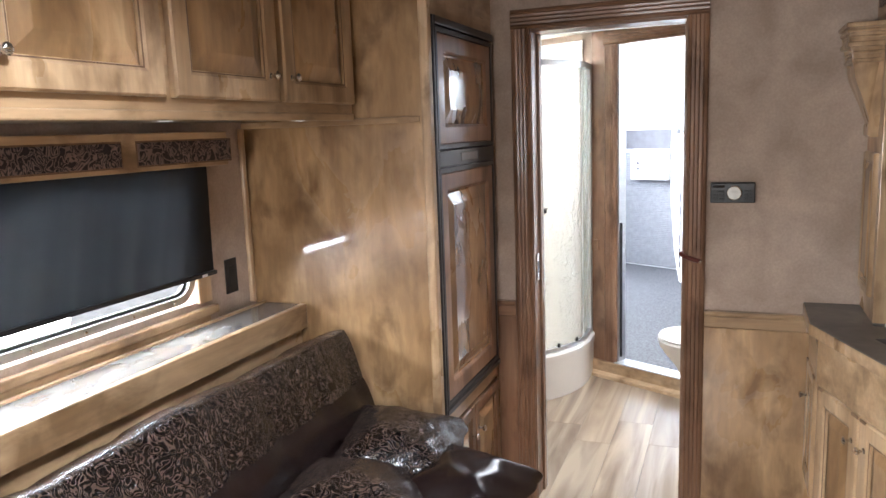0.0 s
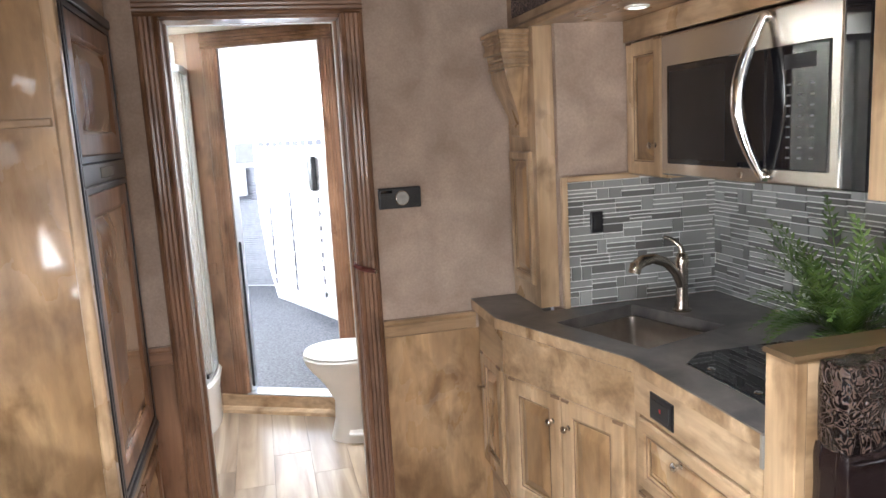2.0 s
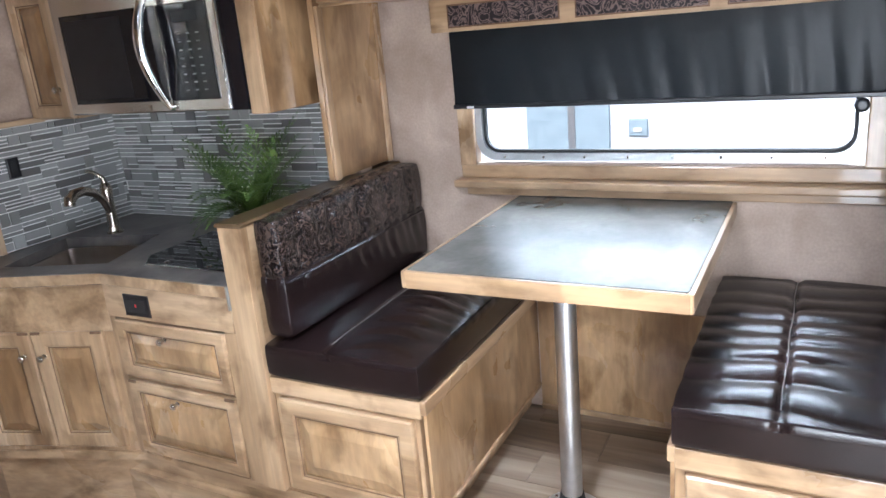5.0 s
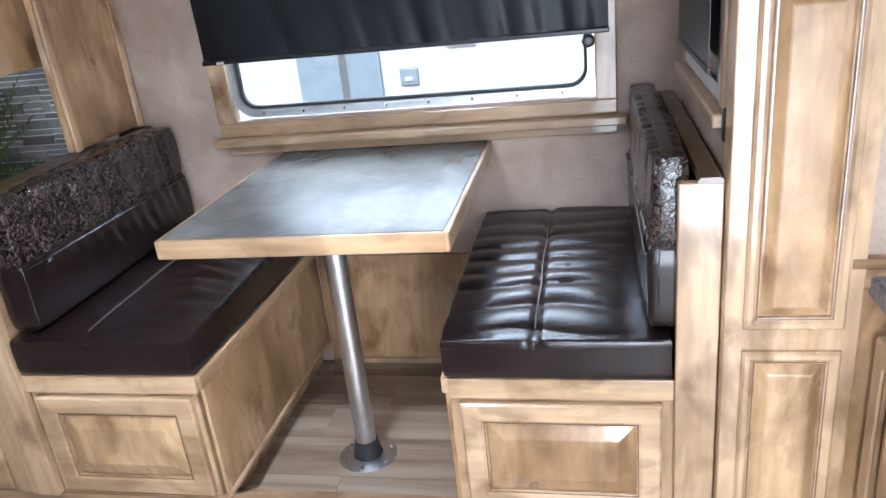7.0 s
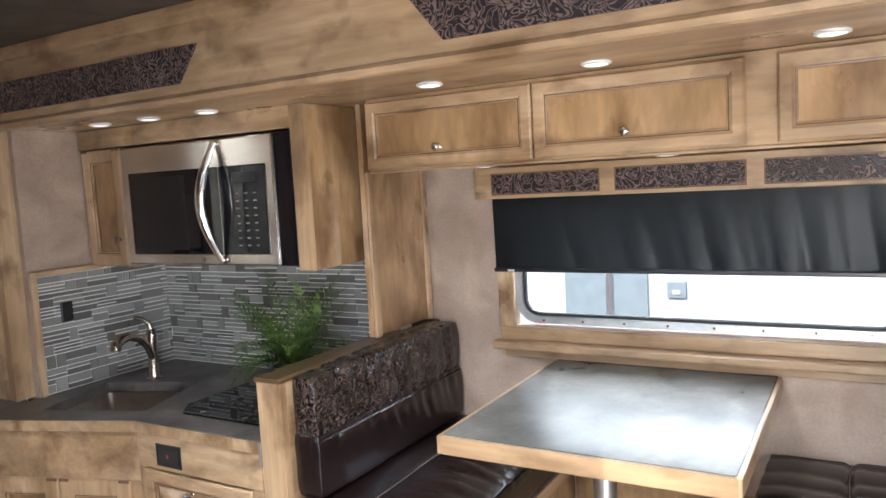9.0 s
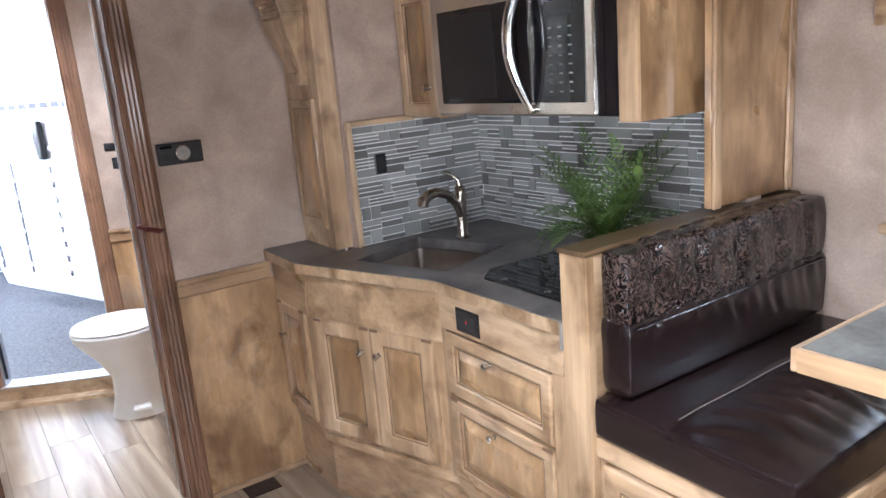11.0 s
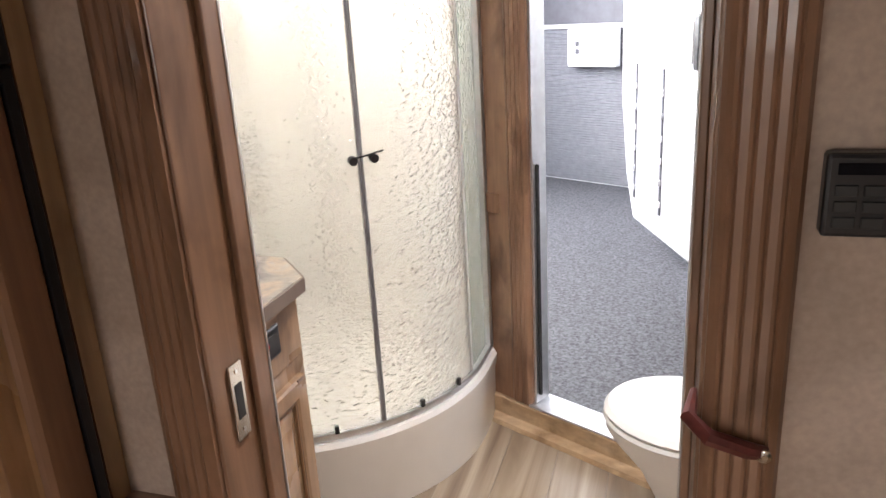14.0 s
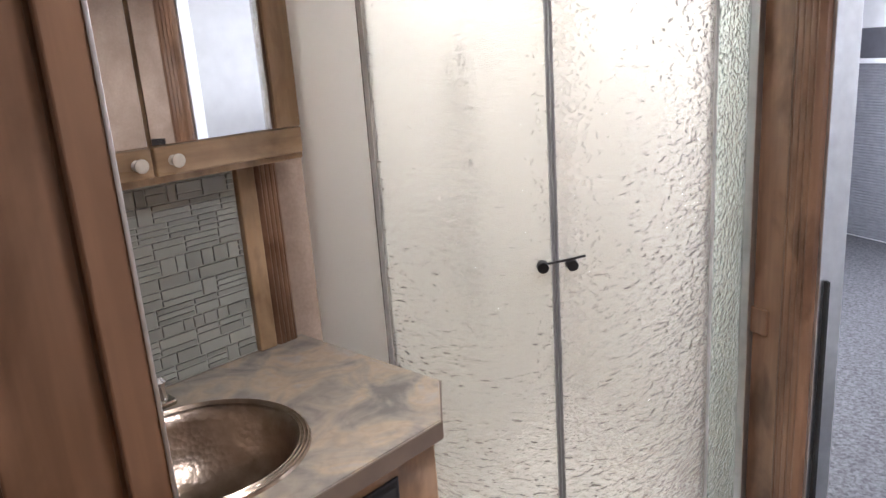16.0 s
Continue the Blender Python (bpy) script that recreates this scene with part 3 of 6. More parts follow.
part("dial_face", lathe([(0.0232, 0.0121), (0.021, 0.0105), (0.004, 0.0105)], (0.548, PY - 0.022, 1.309), "-Y", 32), plain("dull_dial_grey", (0.30, 0.29, 0.27), 0.35, 0.8, 0.2, 40), dial, "dull grey dished face")
part("display", box(0.475, 0.515, PY - 0.0235, PY - 0.0222, 1.328, 1.338), BLACKGLASS, stereo, "narrow glass display")
for k in range(3):
    for j in range(2):
        part("button", box(0.474 + 0.022 * j, 0.492 + 0.022 * j, PY - 0.0245, PY - 0.0222, 1.281 + 0.014 * k, 1.291 + 0.014 * k, 0.001), RUBBER, stereo)
        part("button", box(0.580 + 0.018 * j, 0.594 + 0.018 * j, PY - 0.0245, PY - 0.0222, 1.281 + 0.014 * k, 1.291 + 0.014 * k, 0.001), RUBBER, stereo)

reg = thing("floor_register", "dark bronze slotted floor register beside the wainscot", "floor vent", (0.63, 3.59, 0.0))
part("rim", box(0.562, 0.690, 3.548, 3.636, 0.0005, 0.004, 0.001), plain("dark_bronze", (0.07, 0.055, 0.045), 0.45, 0.6), reg)
for k in range(7):
    part("slot", box(0.572 + 0.016 * k, 0.580 + 0.016 * k, 3.558, 3.626, 0.0035, 0.0046), BLACK, reg, "dark slot")

# ---- slide-out fascia ----
fascia = thing("slide_fascia", "alder fascia board with scroll-patterned inserts over the slide-out", "fascia", (0.98, 2.0, SL_Z), kind="structure")
part("board", box(0.975, 0.994, 0.24, PY - 0.002, SL_Z - 0.004, CEIL_Z - 0.002, 0.003), WOODH, fascia)
part("bottom_lip", moulding((0.975, 0.24, SL_Z - 0.006), (0.975, PY - 0.002, SL_Z - 0.006), [(-0.004, 0), (-0.012, 0.004), (-0.014, 0.018), (-0.006, 0.028), (0, 0.03), (0.02, 0.03), (0.02, 0)]), WOODH, fascia)
part("top_lip", moulding((0.975, 0.24, CEIL_Z - 0.05), (0.975, PY - 0.002, CEIL_Z - 0.05), [(0, 0), (-0.008, 0.006), (-0.014, 0.03), (-0.014, 0.046), (0, 0.046)]), WOODH, fascia)


def trapeze(y0, y1, y2, y3, z0, z1, x0, x1):
    bm = bmesh.new()
    q = [(y0, z0), (y1, z0), (y2, z1), (y3, z1)]
    a = [bm.verts.new((x0, y, z)) for y, z in q]
    c = [bm.verts.new((x1, y, z)) for y, z in q]
    bm.faces.new(a), bm.faces.new(c)
    for k in range(4):
        bm.faces.new((a[k], a[(k + 1) % 4], c[(k + 1) % 4], c[k]))
    return bm


part("insert", trapeze(2.44, 3.59, 3.59, 2.36, 1.910, 2.008, 0.968, 0.9752), SCROLLF, fascia, "dark scroll-patterned fabric insert")
part("insert", trapeze(0.30, 1.60, 1.68, 0.30, 1.910, 2.008, 0.968, 0.9752), SCROLLF, fascia, "dark scroll-patterned fabric insert")


def downlight(x, y, z):
    d = thing("recessed_light", "round white recessed ceiling light", "ceiling light", (x, y, z), "recessed lights")
    part("rim", lathe([(0.036, 0.0), (0.036, -0.004), (0.030, -0.007), (0.027, -0.005)], (x, y, z), "Z", 28), WHITE, d, smooth=True)
    part("lens", lathe([(0.0268, -0.0052), (0.015, -0.0075), (0.002, -0.008)], (x, y, z), "Z", 24), LENS, d, "frosted lit lens", smooth=True)
    return d


light = downlight(1.16, 3.06, SL_Z)
for p in ((1.175, 2.83, SL_Z), (1.19, 2.58, SL_Z), (1.24, 1.80, SL_Z), (1.25, 1.35, SL_Z), (1.25, 0.86, SL_Z), (1.62, 1.84, 1.645), (1.62, 1.28, 1.645), (1.62, 0.72, 1.645), (-0.72, 2.20, 1.622), (-0.72, 2.80, 1.622)):
    copy_thing(light, Matrix.Translation(p))


# pilasters with corbels at both ends of the opening
def corbel(parent, x, yc, w, z0, z1, out):
    h = z1 - z0
    prof = [(0, 0), (0.24, 0.0), (0.30, 0.02), (0.30, 0.115), (0.24, 0.125), (0.30, 0.17), (0.38, 0.24), (0.47, 0.31), (0.57, 0.38), (0.67, 0.45), (0.75, 0.51), (0.80, 0.57), (0.80, 0.63), (0.68, 0.645), (0.84, 0.67), (0.84, 0.71), (0.70, 0.72), (0.70, 0.735), (0.80, 0.74), (0.80, 0.76), (0.66, 0.77), (0.66, 0.80), (0.98, 0.815), (0.98, 0.86), (0.90, 0.865), (0.90, 0.88), (1.0, 0.89), (1.0, 0.93), (0.92, 0.94), (1.0, 0.95), (1.0, 1.0), (0, 1.0)]
    bm = bmesh.new()
    taper = lambda v: 1.0 if v > 0.64 else 0.50 if v < 0.12 else 0.50 + 0.45 * math.sin(math.pi / 2 * (v - 0.12) / 0.52) ** 0.8
    a = [bm.verts.new((x - u * out, yc - w / 2 * taper(v), z0 + v * h)) for u, v in prof]
    c = [bm.verts.new((x - u * out, yc + w / 2 * taper(v), z0 + v * h)) for u, v in prof]
    n = len(prof)
    for k in range(n):
        bm.faces.new((a[k], a[(k + 1) % n], c[(k + 1) % n], c[k]))
    bm.faces.new(a), bm.faces.new(c)
    bmesh.ops.triangulate(bm, faces=[f for f in bm.faces if len(f.verts) > 4])
    body = part("corbel", bm, WOODV, parent, "carved scrolled corbel")
    for v0, v1, reach, side in ((0.655, 0.69, 0.90, 0.004), (0.725, 0.755, 0.88, 0.003), (0.79, 0.835, 1.03, 0.008), (0.86, 0.885, 0.98, 0.005), (0.91, 0.94, 1.06, 0.010), (0.955, 0.998, 1.10, 0.014)):
        part("band", box(x - reach * out, x - 0.001, yc - w / 2 - side, yc + w / 2 + side, z0 + v0 * h, z0 + v1 * h, 0.004), WOODV, body)
    return body


pil = thing("pilaster", "alder pilaster with a carved corbel, standing on the counter", "pilaster", (0.98, 3.52, 0.912), kind="structure")
part("post", box(0.965, 1.034, 3.392, PY - 0.002, 0.913, SL_Z - 0.001, 0.003), WOODV, pil)
panel_door(pil, 0.20, 0.46, facing(0.965, 3.63, 0.99, "-x"), WOODV, PANEL, None, 0.035, 0.014, name="face_panel")
corbel(pil, 0.965, 3.51, 0.17, 1.50, SL_Z - 0.008, 0.10)
pil2 = thing("pilaster", "tall alder pilaster with raised panels and a carved corbel", "pilaster", (0.97, 0.34, 0), kind="structure")
part("post", box(0.950, 1.02, 0.215, 0.462, 0.0, SL_Z - 0.005, 0.003), WOODV, pil2)
panel_door(pil2, 0.182, 0.655, facing(0.950, 0.427, 0.795, "-x"), WOODV, PANEL, None, 0.026, 0.014, name="face_panel")
panel_door(pil2, 0.182, 0.56, facing(0.950, 0.427, 0.185, "-x"), WOODV, PANEL, None, 0.026, 0.014, name="face_panel")
corbel(pil2, 0.950, 0.338, 0.165, 1.51, SL_Z - 0.008, 0.11)

# ---- kitchen ----
kit = thing("kitchen_base_cabinet", "alder kitchen base cabinet with angled sink doors and drawers", "cabinet", (1.2, 2.9, 0.2))
part("carcass", prism([(0.83, PY - 0.012), (0.818, 3.365), (1.006, 2.80), (1.006, 2.262), (1.63, 2.262), (1.63, 3.36), (1.0, 3.36), (1.0, PY - 0.012)], 0.2625, 0.706), WOODV, kit)
fr_ang = math.degrees(math.atan2(2.80 - 3.365, 1.006 - 0.818))
part("sink_apron", rings(0.595, 0.165, [(0, -0.01), (0, 0.004), (0.004, 0.008)]), WOODX, kit, tf=pose(0.818, 3.365, 0.706, 0, 0, fr_ang))
for k in range(2):
    panel_door(kit, 0.258, 0.425, pose(0.818, 3.365, 0.286, 0, 0, fr_ang) @ Matrix.Translation((0.035 + 0.264 * k, 0, 0)), WOODV, PANEL, (0.225 if k == 0 else 0.033, 0.34), 0.058)
part("end_apron", box(0.812, 0.828, 3.37, PY - 0.012, 0.706, 0.872, 0.002), WOODH, kit)
part("drawer_apron", box(0.992, 1.006, 2.268, 2.795, 0.764, 0.872, 0.002), WOODH, kit)
part("stile", box(0.995, 1.0055, 2.2625, 2.3115, 0.263, 0.763, 0.002), WOODV, kit)
part("stile", box(0.995, 1.0055, 2.7695, 2.797, 0.263, 0.763, 0.002), WOODV, kit)
panel_door(kit, 0.235, 0.43, facing(0.826, 3.635, 0.286, "-x"), WOODV, PANEL, (0.04, 0.30), 0.05)
panel_door(kit, 0.455, 0.197, facing(1.006, 2.768, 0.560, "-x"), WOODH, PANEL, (0.21, 0.150), 0.045, name="drawer")
panel_door(kit, 0.455, 0.268, facing(1.006, 2.768, 0.276, "-x"), WOODH, PANEL, (0.21, 0.215), 0.045, name="drawer")


def outlet(name, label, x, y, z, d, w, h, led=False, horizontal=False):
    o = thing(name, label, "outlet", (x, y, z))
    tf = facing(x, y, z, d)
    part("plate", rings(w, h, [(0, -0.001), (0, 0.004), (0.004, 0.006)]), BLACK, o, tf=tf)
    if horizontal:
        part("socket", rings(w * 0.8, h * 0.6, [(0, 0.004), (0, 0.0075), (0.002, 0.008)]), RUBBER, o, tf=tf @ Matrix.Translation((w * 0.1, 0, h * 0.2)))
    else:
        part("socket", rings(w * 0.5, h * 0.62, [(0, 0.004), (0, 0.0075), (0.002, 0.008)]), RUBBER, o, tf=tf @ Matrix.Translation((w * 0.25, 0, h * 0.19)))
    if led:
        part("indicator", rings(0.007, 0.010, [(0, 0.006), (0, 0.0088)]), REDLED, o, "small red indicator", tf=tf @ Matrix.Translation((w * 0.48, 0, h * 0.45)))
    return o


outlet("power_outlet", "black outlet plate with a red indicator on the cabinet apron", 0.992, 2.705, 0.778, "-x", 0.108, 0.070, True, True)

ctop = prism([(0.79, PY - 0.002), (0.785, 3.352), (0.986, 2.785), (0.988, 2.264), (1.629, 2.264), (1.629, 3.36), (0.964, 3.36), (0.964, 3.39), (1.0, 3.39), (1.0, PY - 0.002)], 0.873, 0.912)
SINK_TF = pose(1.165, 3.080, 0, 0, 0, fr_ang)
counter = solid("kitchen_counter", ctop, COUNTER, "dark slate-look laminate kitchen counter", "counter")
bite = solid("sink_cut", box(-0.192, 0.192, -0.170, 0.170, 0.80, 1.0), COUNTER, tf=SINK_TF)
md = counter.modifiers.new("sink_opening", "BOOLEAN")
md.operation, md.object, md.solver = "DIFFERENCE", bite, "EXACT"
dg = bpy.context.evaluated_depsgraph_get()
counter_mesh = bpy.data.meshes.new_from_object(counter.evaluated_get(dg))
counter.modifiers.clear()
counter.data = counter_mesh
bpy.data.objects.remove(bite)
for k, (a, c) in enumerate((((0.788, PY - 0.004), (0.782, 3.354)), ((0.782, 3.354), (0.983, 2.786)), ((0.983, 2.786), (0.985, 2.266)))):
    part("edge_band", moulding((a[0], a[1], 0.875), (c[0], c[1], 0.875), [(0, 0), (-0.006, 0.0), (-0.006, 0.031), (-0.002, 0.0345), (0, 0.0345)]), WOODX, counter, "alder counter edge")
part("end_cap", box(0.980, 0.996, 2.255, 2.2638, 0.84, 0.912, 0.002), plain("grey_end_cap", (0.2, 0.19, 0.17), 0.5), counter, "grey edge cap")

sink = thing("kitchen_sink", "square brushed-steel undermount sink", "sink", (1.155, 3.075, 0.72))
bm = bmesh.new()
prof = [(0.197, 0.175, 0.872), (0.190, 0.168, 0.872), (0.187, 0.165, 0.86), (0.178, 0.156, 0.77), (0.16, 0.14, 0.752), (0.03, 0.03, 0.744)]
lp = []
for hx, hy, z in prof:
    r = min(hx, hy) * 0.18
    ring = []
    for cx, cy, a0 in ((hx - r, hy - r, 0), (-hx + r, hy - r, 90), (-hx + r, -hy + r, 180), (hx - r, -hy + r, 270)):
        for k in range(5):
            a = radians(a0 + k * 22.5)
            ring.append(bm.verts.new((cx + r * math.cos(a), cy + r * math.sin(a), z)))
    lp.append(ring)
for a, c in zip(lp, lp[1:]):
    for k in range(20):
        bm.faces.new((a[k], a[(k + 1) % 20], c[(k + 1) % 20], c[k]))
bm.faces.new(lp[-1])
part("basin", bm, SINKM, sink, tf=SINK_TF, smooth=True)
part("drain", lathe([(0.040, 0.745), (0.040, 0.748), (0.030, 0.749), (0.012, 0.7465)], (0, 0, 0), "Z", 24), STEEL, sink, "round drain", tf=SINK_TF, smooth=True)

fau = thing("kitchen_faucet", "brushed nickel single-lever kitchen faucet", "faucet", (1.37, 3.17, 0.912))
fx, fy = 1.37, 3.17
part("base", lathe([(0.030, 0.912), (0.030, 0.917), (0.024, 0.922), (0.021, 0.94), (0.019, 1.0), (0.020, 1.05), (0.023, 1.075), (0.018, 1.10), (0.008, 1.108)], (fx, fy, 0), "Z", 24), NICKEL, fau, smooth=True)
part("spout", tube([(fx - 0.006, fy - 0.004, 0.995), (fx - 0.03, fy - 0.012, 1.045), (fx - 0.075, fy - 0.028, 1.085), (fx - 0.13, fy - 0.046, 1.105), (fx - 0.175, fy - 0.058, 1.103), (fx - 0.20, fy - 0.065, 1.09), (fx - 0.207, fy - 0.067, 1.068)], [0.013, 0.015, 0.016, 0.017, 0.019, 0.020, 0.019], 16), NICKEL, fau, smooth=True)
part("lever", tube([(fx, fy, 1.10), (fx - 0.004, fy + 0.002, 1.125), (fx - 0.03, fy + 0.012, 1.15), (fx - 0.055, fy + 0.02, 1.158)], [0.012, 0.009, 0.007, 0.006], 12), NICKEL, fau, smooth=True)

hob = thing("cooktop", "black glass two-burner cooktop set in the counter", "cooktop", (1.27, 2.55, 0.912))
part("glass", prism([(1.085 + 0.02, 2.30), (1.44, 2.30), (1.44, 2.745), (1.155, 2.745), (1.085, 2.685), (1.085, 2.32)], 0.9125, 0.9185, 0.0015), BLACKGLASS, hob)
part("rim", prism([(1.081, 2.297), (1.444, 2.297), (1.444, 2.749), (1.152, 2.749), (1.081, 2.688)], 0.9122, 0.9150, 0.0005), STEEL, hob, "thin steel rim")
for k, yy in enumerate((2.42, 2.60)):
    part("control", lathe([(0.010, 0.9186), (0.009, 0.9205), (0.006, 0.921)], (1.11, yy + 0.02, 0), "Z", 14), CHROME, hob, "small metal touch control")

# mosaic splashback walls: thin strips and squares, each a piece
splash = thing("splashback", "grey glass-and-stone strip mosaic splashback", "splashback", (1.63, 3.37, 0.912), kind="structure")
part("grout_back", box(1.627, 1.632, 2.29, 3.372, 0.9125, 1.345), GROUT, splash, "pale grout bed")
part("grout_end", box(1.045, 1.627, 3.367, 3.372, 0.9125, 1.345), GROUT, splash, "pale grout bed")
UNIT = bpy.data.meshes.new("tile")
ub = box(-0.5, 0.5, -0.5, 0.5, -0.5, 0.5)
bmesh.ops.recalc_face_normals(ub, faces=ub.faces)
ub.to_mesh(UNIT)
ub.free()
UNITB = UNIT.copy()
UNIT.materials.append(TILE)
UNITB.materials.append(BTILE)


def mosaic(parent, length, z0, z1, place, seed, mesh=None, k=1.0):
    rnd = random.Random(seed)
    gap = 0.0042
    z = z0 + gap
    while z < z1 - 0.006:
        band = k * rnd.choice((0.046, 0.046, 0.033))
        band = min(band, z1 - gap - z)
        a = rnd.uniform(-0.06, 0.0)
        while a < length:
            kind = rnd.random()
            w = k * (rnd.uniform(0.055, 0.125) if kind > 0.30 else rnd.uniform(0.022, 0.046))
            lo, hi = max(a, 0.002), min(a + w, length - 0.002)
            if hi - lo > 0.006:
                if kind <= 0.34 or band < 0.03:
                    rows = [(z, band)]
                elif kind > 0.62:
                    h = (band - 2 * gap) / 3
                    rows = [(z, h), (z + h + gap, h), (z + 2 * (h + gap), h)]
                else:
                    h = (band - gap) * rnd.choice((0.35, 0.65))
                    rows = [(z, h), (z + h + gap, band - gap - h)]
                for r, h in rows:
                    o = new("tile", mesh or UNIT)
                    o.parent = parent
                    o.matrix_parent_inverse = parent.matrix_basis.inverted()
                    o.matrix_basis = place((lo + hi) / 2, r + h / 2, hi - lo, h, rnd.uniform(0.004, 0.0065))
            a += w + gap
        z += band + gap


solid("splash_trim_side", box(1.034, 1.056, 3.345, 3.366, 0.9125, 1.362, 0.004), WOODV, "upright alder edge trim of the splashback", "trim", **S)
solid("splash_trim_top", box(1.056, 1.32, 3.345, 3.366, 1.343, 1.362, 0.004), WOODX, "alder top trim of the splashback", "trim", **S)
outlet("wall_outlet", "black outlet on the mosaic splashback", 1.140, 3.361, 1.165, "-y", 0.045, 0.072)

# microwave and the cabinets round it
mwc = thing("microwave_cabinet", "alder wall cabinet built round the microwave", "wall cabinet", (1.45, 2.8, 1.36))
part("side_panel", box(1.285, 1.628, 2.262, 2.282, 1.352, SL_Z - 0.001, 0.002), PANEL, mwc)
part("front_stile", box(1.272, 1.286, 2.262, 2.322, 1.352, SL_Z - 0.001, 0.002), WOODV, mwc)
part("top_rail", box(1.272, 1.286, 2.322, 3.36, 1.79, SL_Z - 0.001, 0.002), WOODH, mwc)
part("body", box(1.30, 1.626, 3.135, 3.365, 1.352, 1.789, 0.002), WOODV, mwc)
panel_door(mwc, 0.218, 0.43, facing(1.30, 3.360, 1.356, "-x"), WOODV, PANEL, (0.185, 0.10), 0.05)
mw = thing("microwave", "stainless-steel over-counter microwave with a curved handle", "microwave", (1.45, 2.73, 1.37))
part("body", box(1.300, 1.62, 2.325, 3.128, 1.365, 1.785, 0.004), BLACK, mw)
part("end_strip", box(1.274, 1.2995, 2.328, 2.3995, 1.365, 1.784, 0.004), BLACKGLASS, mw, "black glass end strip")
part("face", box(1.272, 1.2995, 2.400, 3.125, 1.365, 1.782, 0.006), STEEL, mw, "stainless front")
part("window", box(1.2685, 1.2725, 2.643, 3.085, 1.402, 1.690, 0.003), BLACKGLASS, mw, "black glass door window")
part("window_mask", box(1.2680, 1.2684, 2.80, 3.07, 1.418, 1.672), BLACK, mw, "dark mesh behind the door glass")
part("control_panel", box(1.2685, 1.2725, 2.432, 2.637, 1.402, 1.690, 0.003), BLACKGLASS, mw, "black glass control panel")
hp = [(1.262 - 0.055 * math.sin(math.pi * k / 16), 2.640 + 0.022 * math.sin(math.pi * k / 16), 1.378 + 0.392 * k / 16) for k in range(17)]
part("handle", tube(hp, [0.010 + 0.007 * math.sin(math.pi * k / 16) for k in range(17)], 16), CHROME, mw, "bowed chrome handle", smooth=True)
for zz in (1.384, 1.764):
    part("handle_foot", lathe([(0.014, 0), (0.012, 0.012), (0.009, 0.016)], (1.272, 2.640, zz), "-X", 16), CHROME, mw, smooth=True)
KEYPRINT = plain("faint_key_print", (0.22, 0.22, 0.22), 0.5)
for k in range(8):
    for j in range(3):
        part("key_print", box(1.2679, 1.2684, 2.475 + 0.038 * j, 2.489 + 0.038 * j, 1.43 + 0.024 * k, 1.434 + 0.024 * k), KEYPRINT, mw)
part("display", box(1.2678, 1.2684, 2.472, 2.575, 1.635, 1.668), BLACK, mw, "dark clock display")
part("badge", lathe([(0.009, 0), (0.009, 0.002), (0.007, 0.0025)], (1.272, 2.74, 1.383), "-X", 16), NICKEL, mw)

# panel between kitchen and dinette
divp = thing("dividing_panel", "upright alder panel between kitchen and dinette", "panel", (1.6, 2.2, 1.1), kind="structure")
part("board", box(1.468, WX - 0.002, 2.196, 2.216, 1.107, 1.86, 0.002), PANEL, divp)
part("trim", box(1.470, 1.500, 2.184, 2.1955, 1.105, 1.645, 0.004), WOODV, divp)
part("trim", box(1.800, 1.826, 2.184, 2.1955, 1.105, 1.645, 0.004), WOODV, divp)
part("stile", box(1.606, 1.6315, 2.218, 2.29, 0.9125, 1.352, 0.003), WOODV, divp)

# fern in a pot behind the bench back
fern = thing("potted_fern", "green fern with arching fronds in a pot on the counter", "plant", (1.34, 2.44, 0.919))
part("pot", lathe([(0.045, 0.9192), (0.058, 0.98), (0.066, 1.03), (0.062, 1.03), (0.055, 0.985)], (1.34, 2.44, 0), "Z", 24), plain("grey_clay", (0.25, 0.24, 0.22), 0.7), fern, smooth=True)
rnd = random.Random(5)
for k in range(64):
    az = 2 * math.pi * (k * 0.381966) + rnd.uniform(-0.2, 0.2)
    ln = rnd.uniform(0.16, 0.36)
    rise = rnd.uniform(0.35, 1.45)
    bm = bmesh.new()
    side = Vector((-math.sin(az), math.cos(az), 0))
    base = Vector((1.34 + 0.02 * math.cos(az), 2.44 + 0.02 * math.sin(az), 1.03))
    prev = None
    N = 13
    for j in range(N + 1):
        u = j / N
        r = ln * u * (0.25 + 0.6 / (0.5 + rise))
        h = ln * (rise * u - 0.75 * u * u * (0.6 + 0.4 * (1.3 - rise)))
        p = base + Vector((math.cos(az) * r, math.sin(az) * r, h))
        p.y = max(p.y, 2.30)
        p.x = min(p.x, 1.60)
        if prev is not None:
            d = (p - prev).normalized()
            up = side.cross(d).normalized()
            q = 0.0016
            a = [bm.verts.new(prev + side * q), bm.verts.new(prev - side * q), bm.verts.new(p - side * q), bm.verts.new(p + side * q)]
            bm.faces.new(a)
            lw = 0.026 * math.sin(math.pi * min(1, u * 0.9 + 0.12)) + 0.006
            for sg in (-1, 1):
                root = (prev + p) / 2
                tip = root + side * sg * lw + d * lw * 0.9 - up * lw * 0.25
                m1 = root + side * sg * lw * 0.5 + d * (lw * 0.45 + 0.0062) - up * lw * 0.05
                m2 = root + side * sg * lw * 0.5 + d * (lw * 0.45 - 0.0062) - up * lw * 0.05
                bm.faces.new([bm.verts.new(v) for v in (root, m2, tip, m1)])
        prev = p
    part("frond", bm, LEAF, fern)


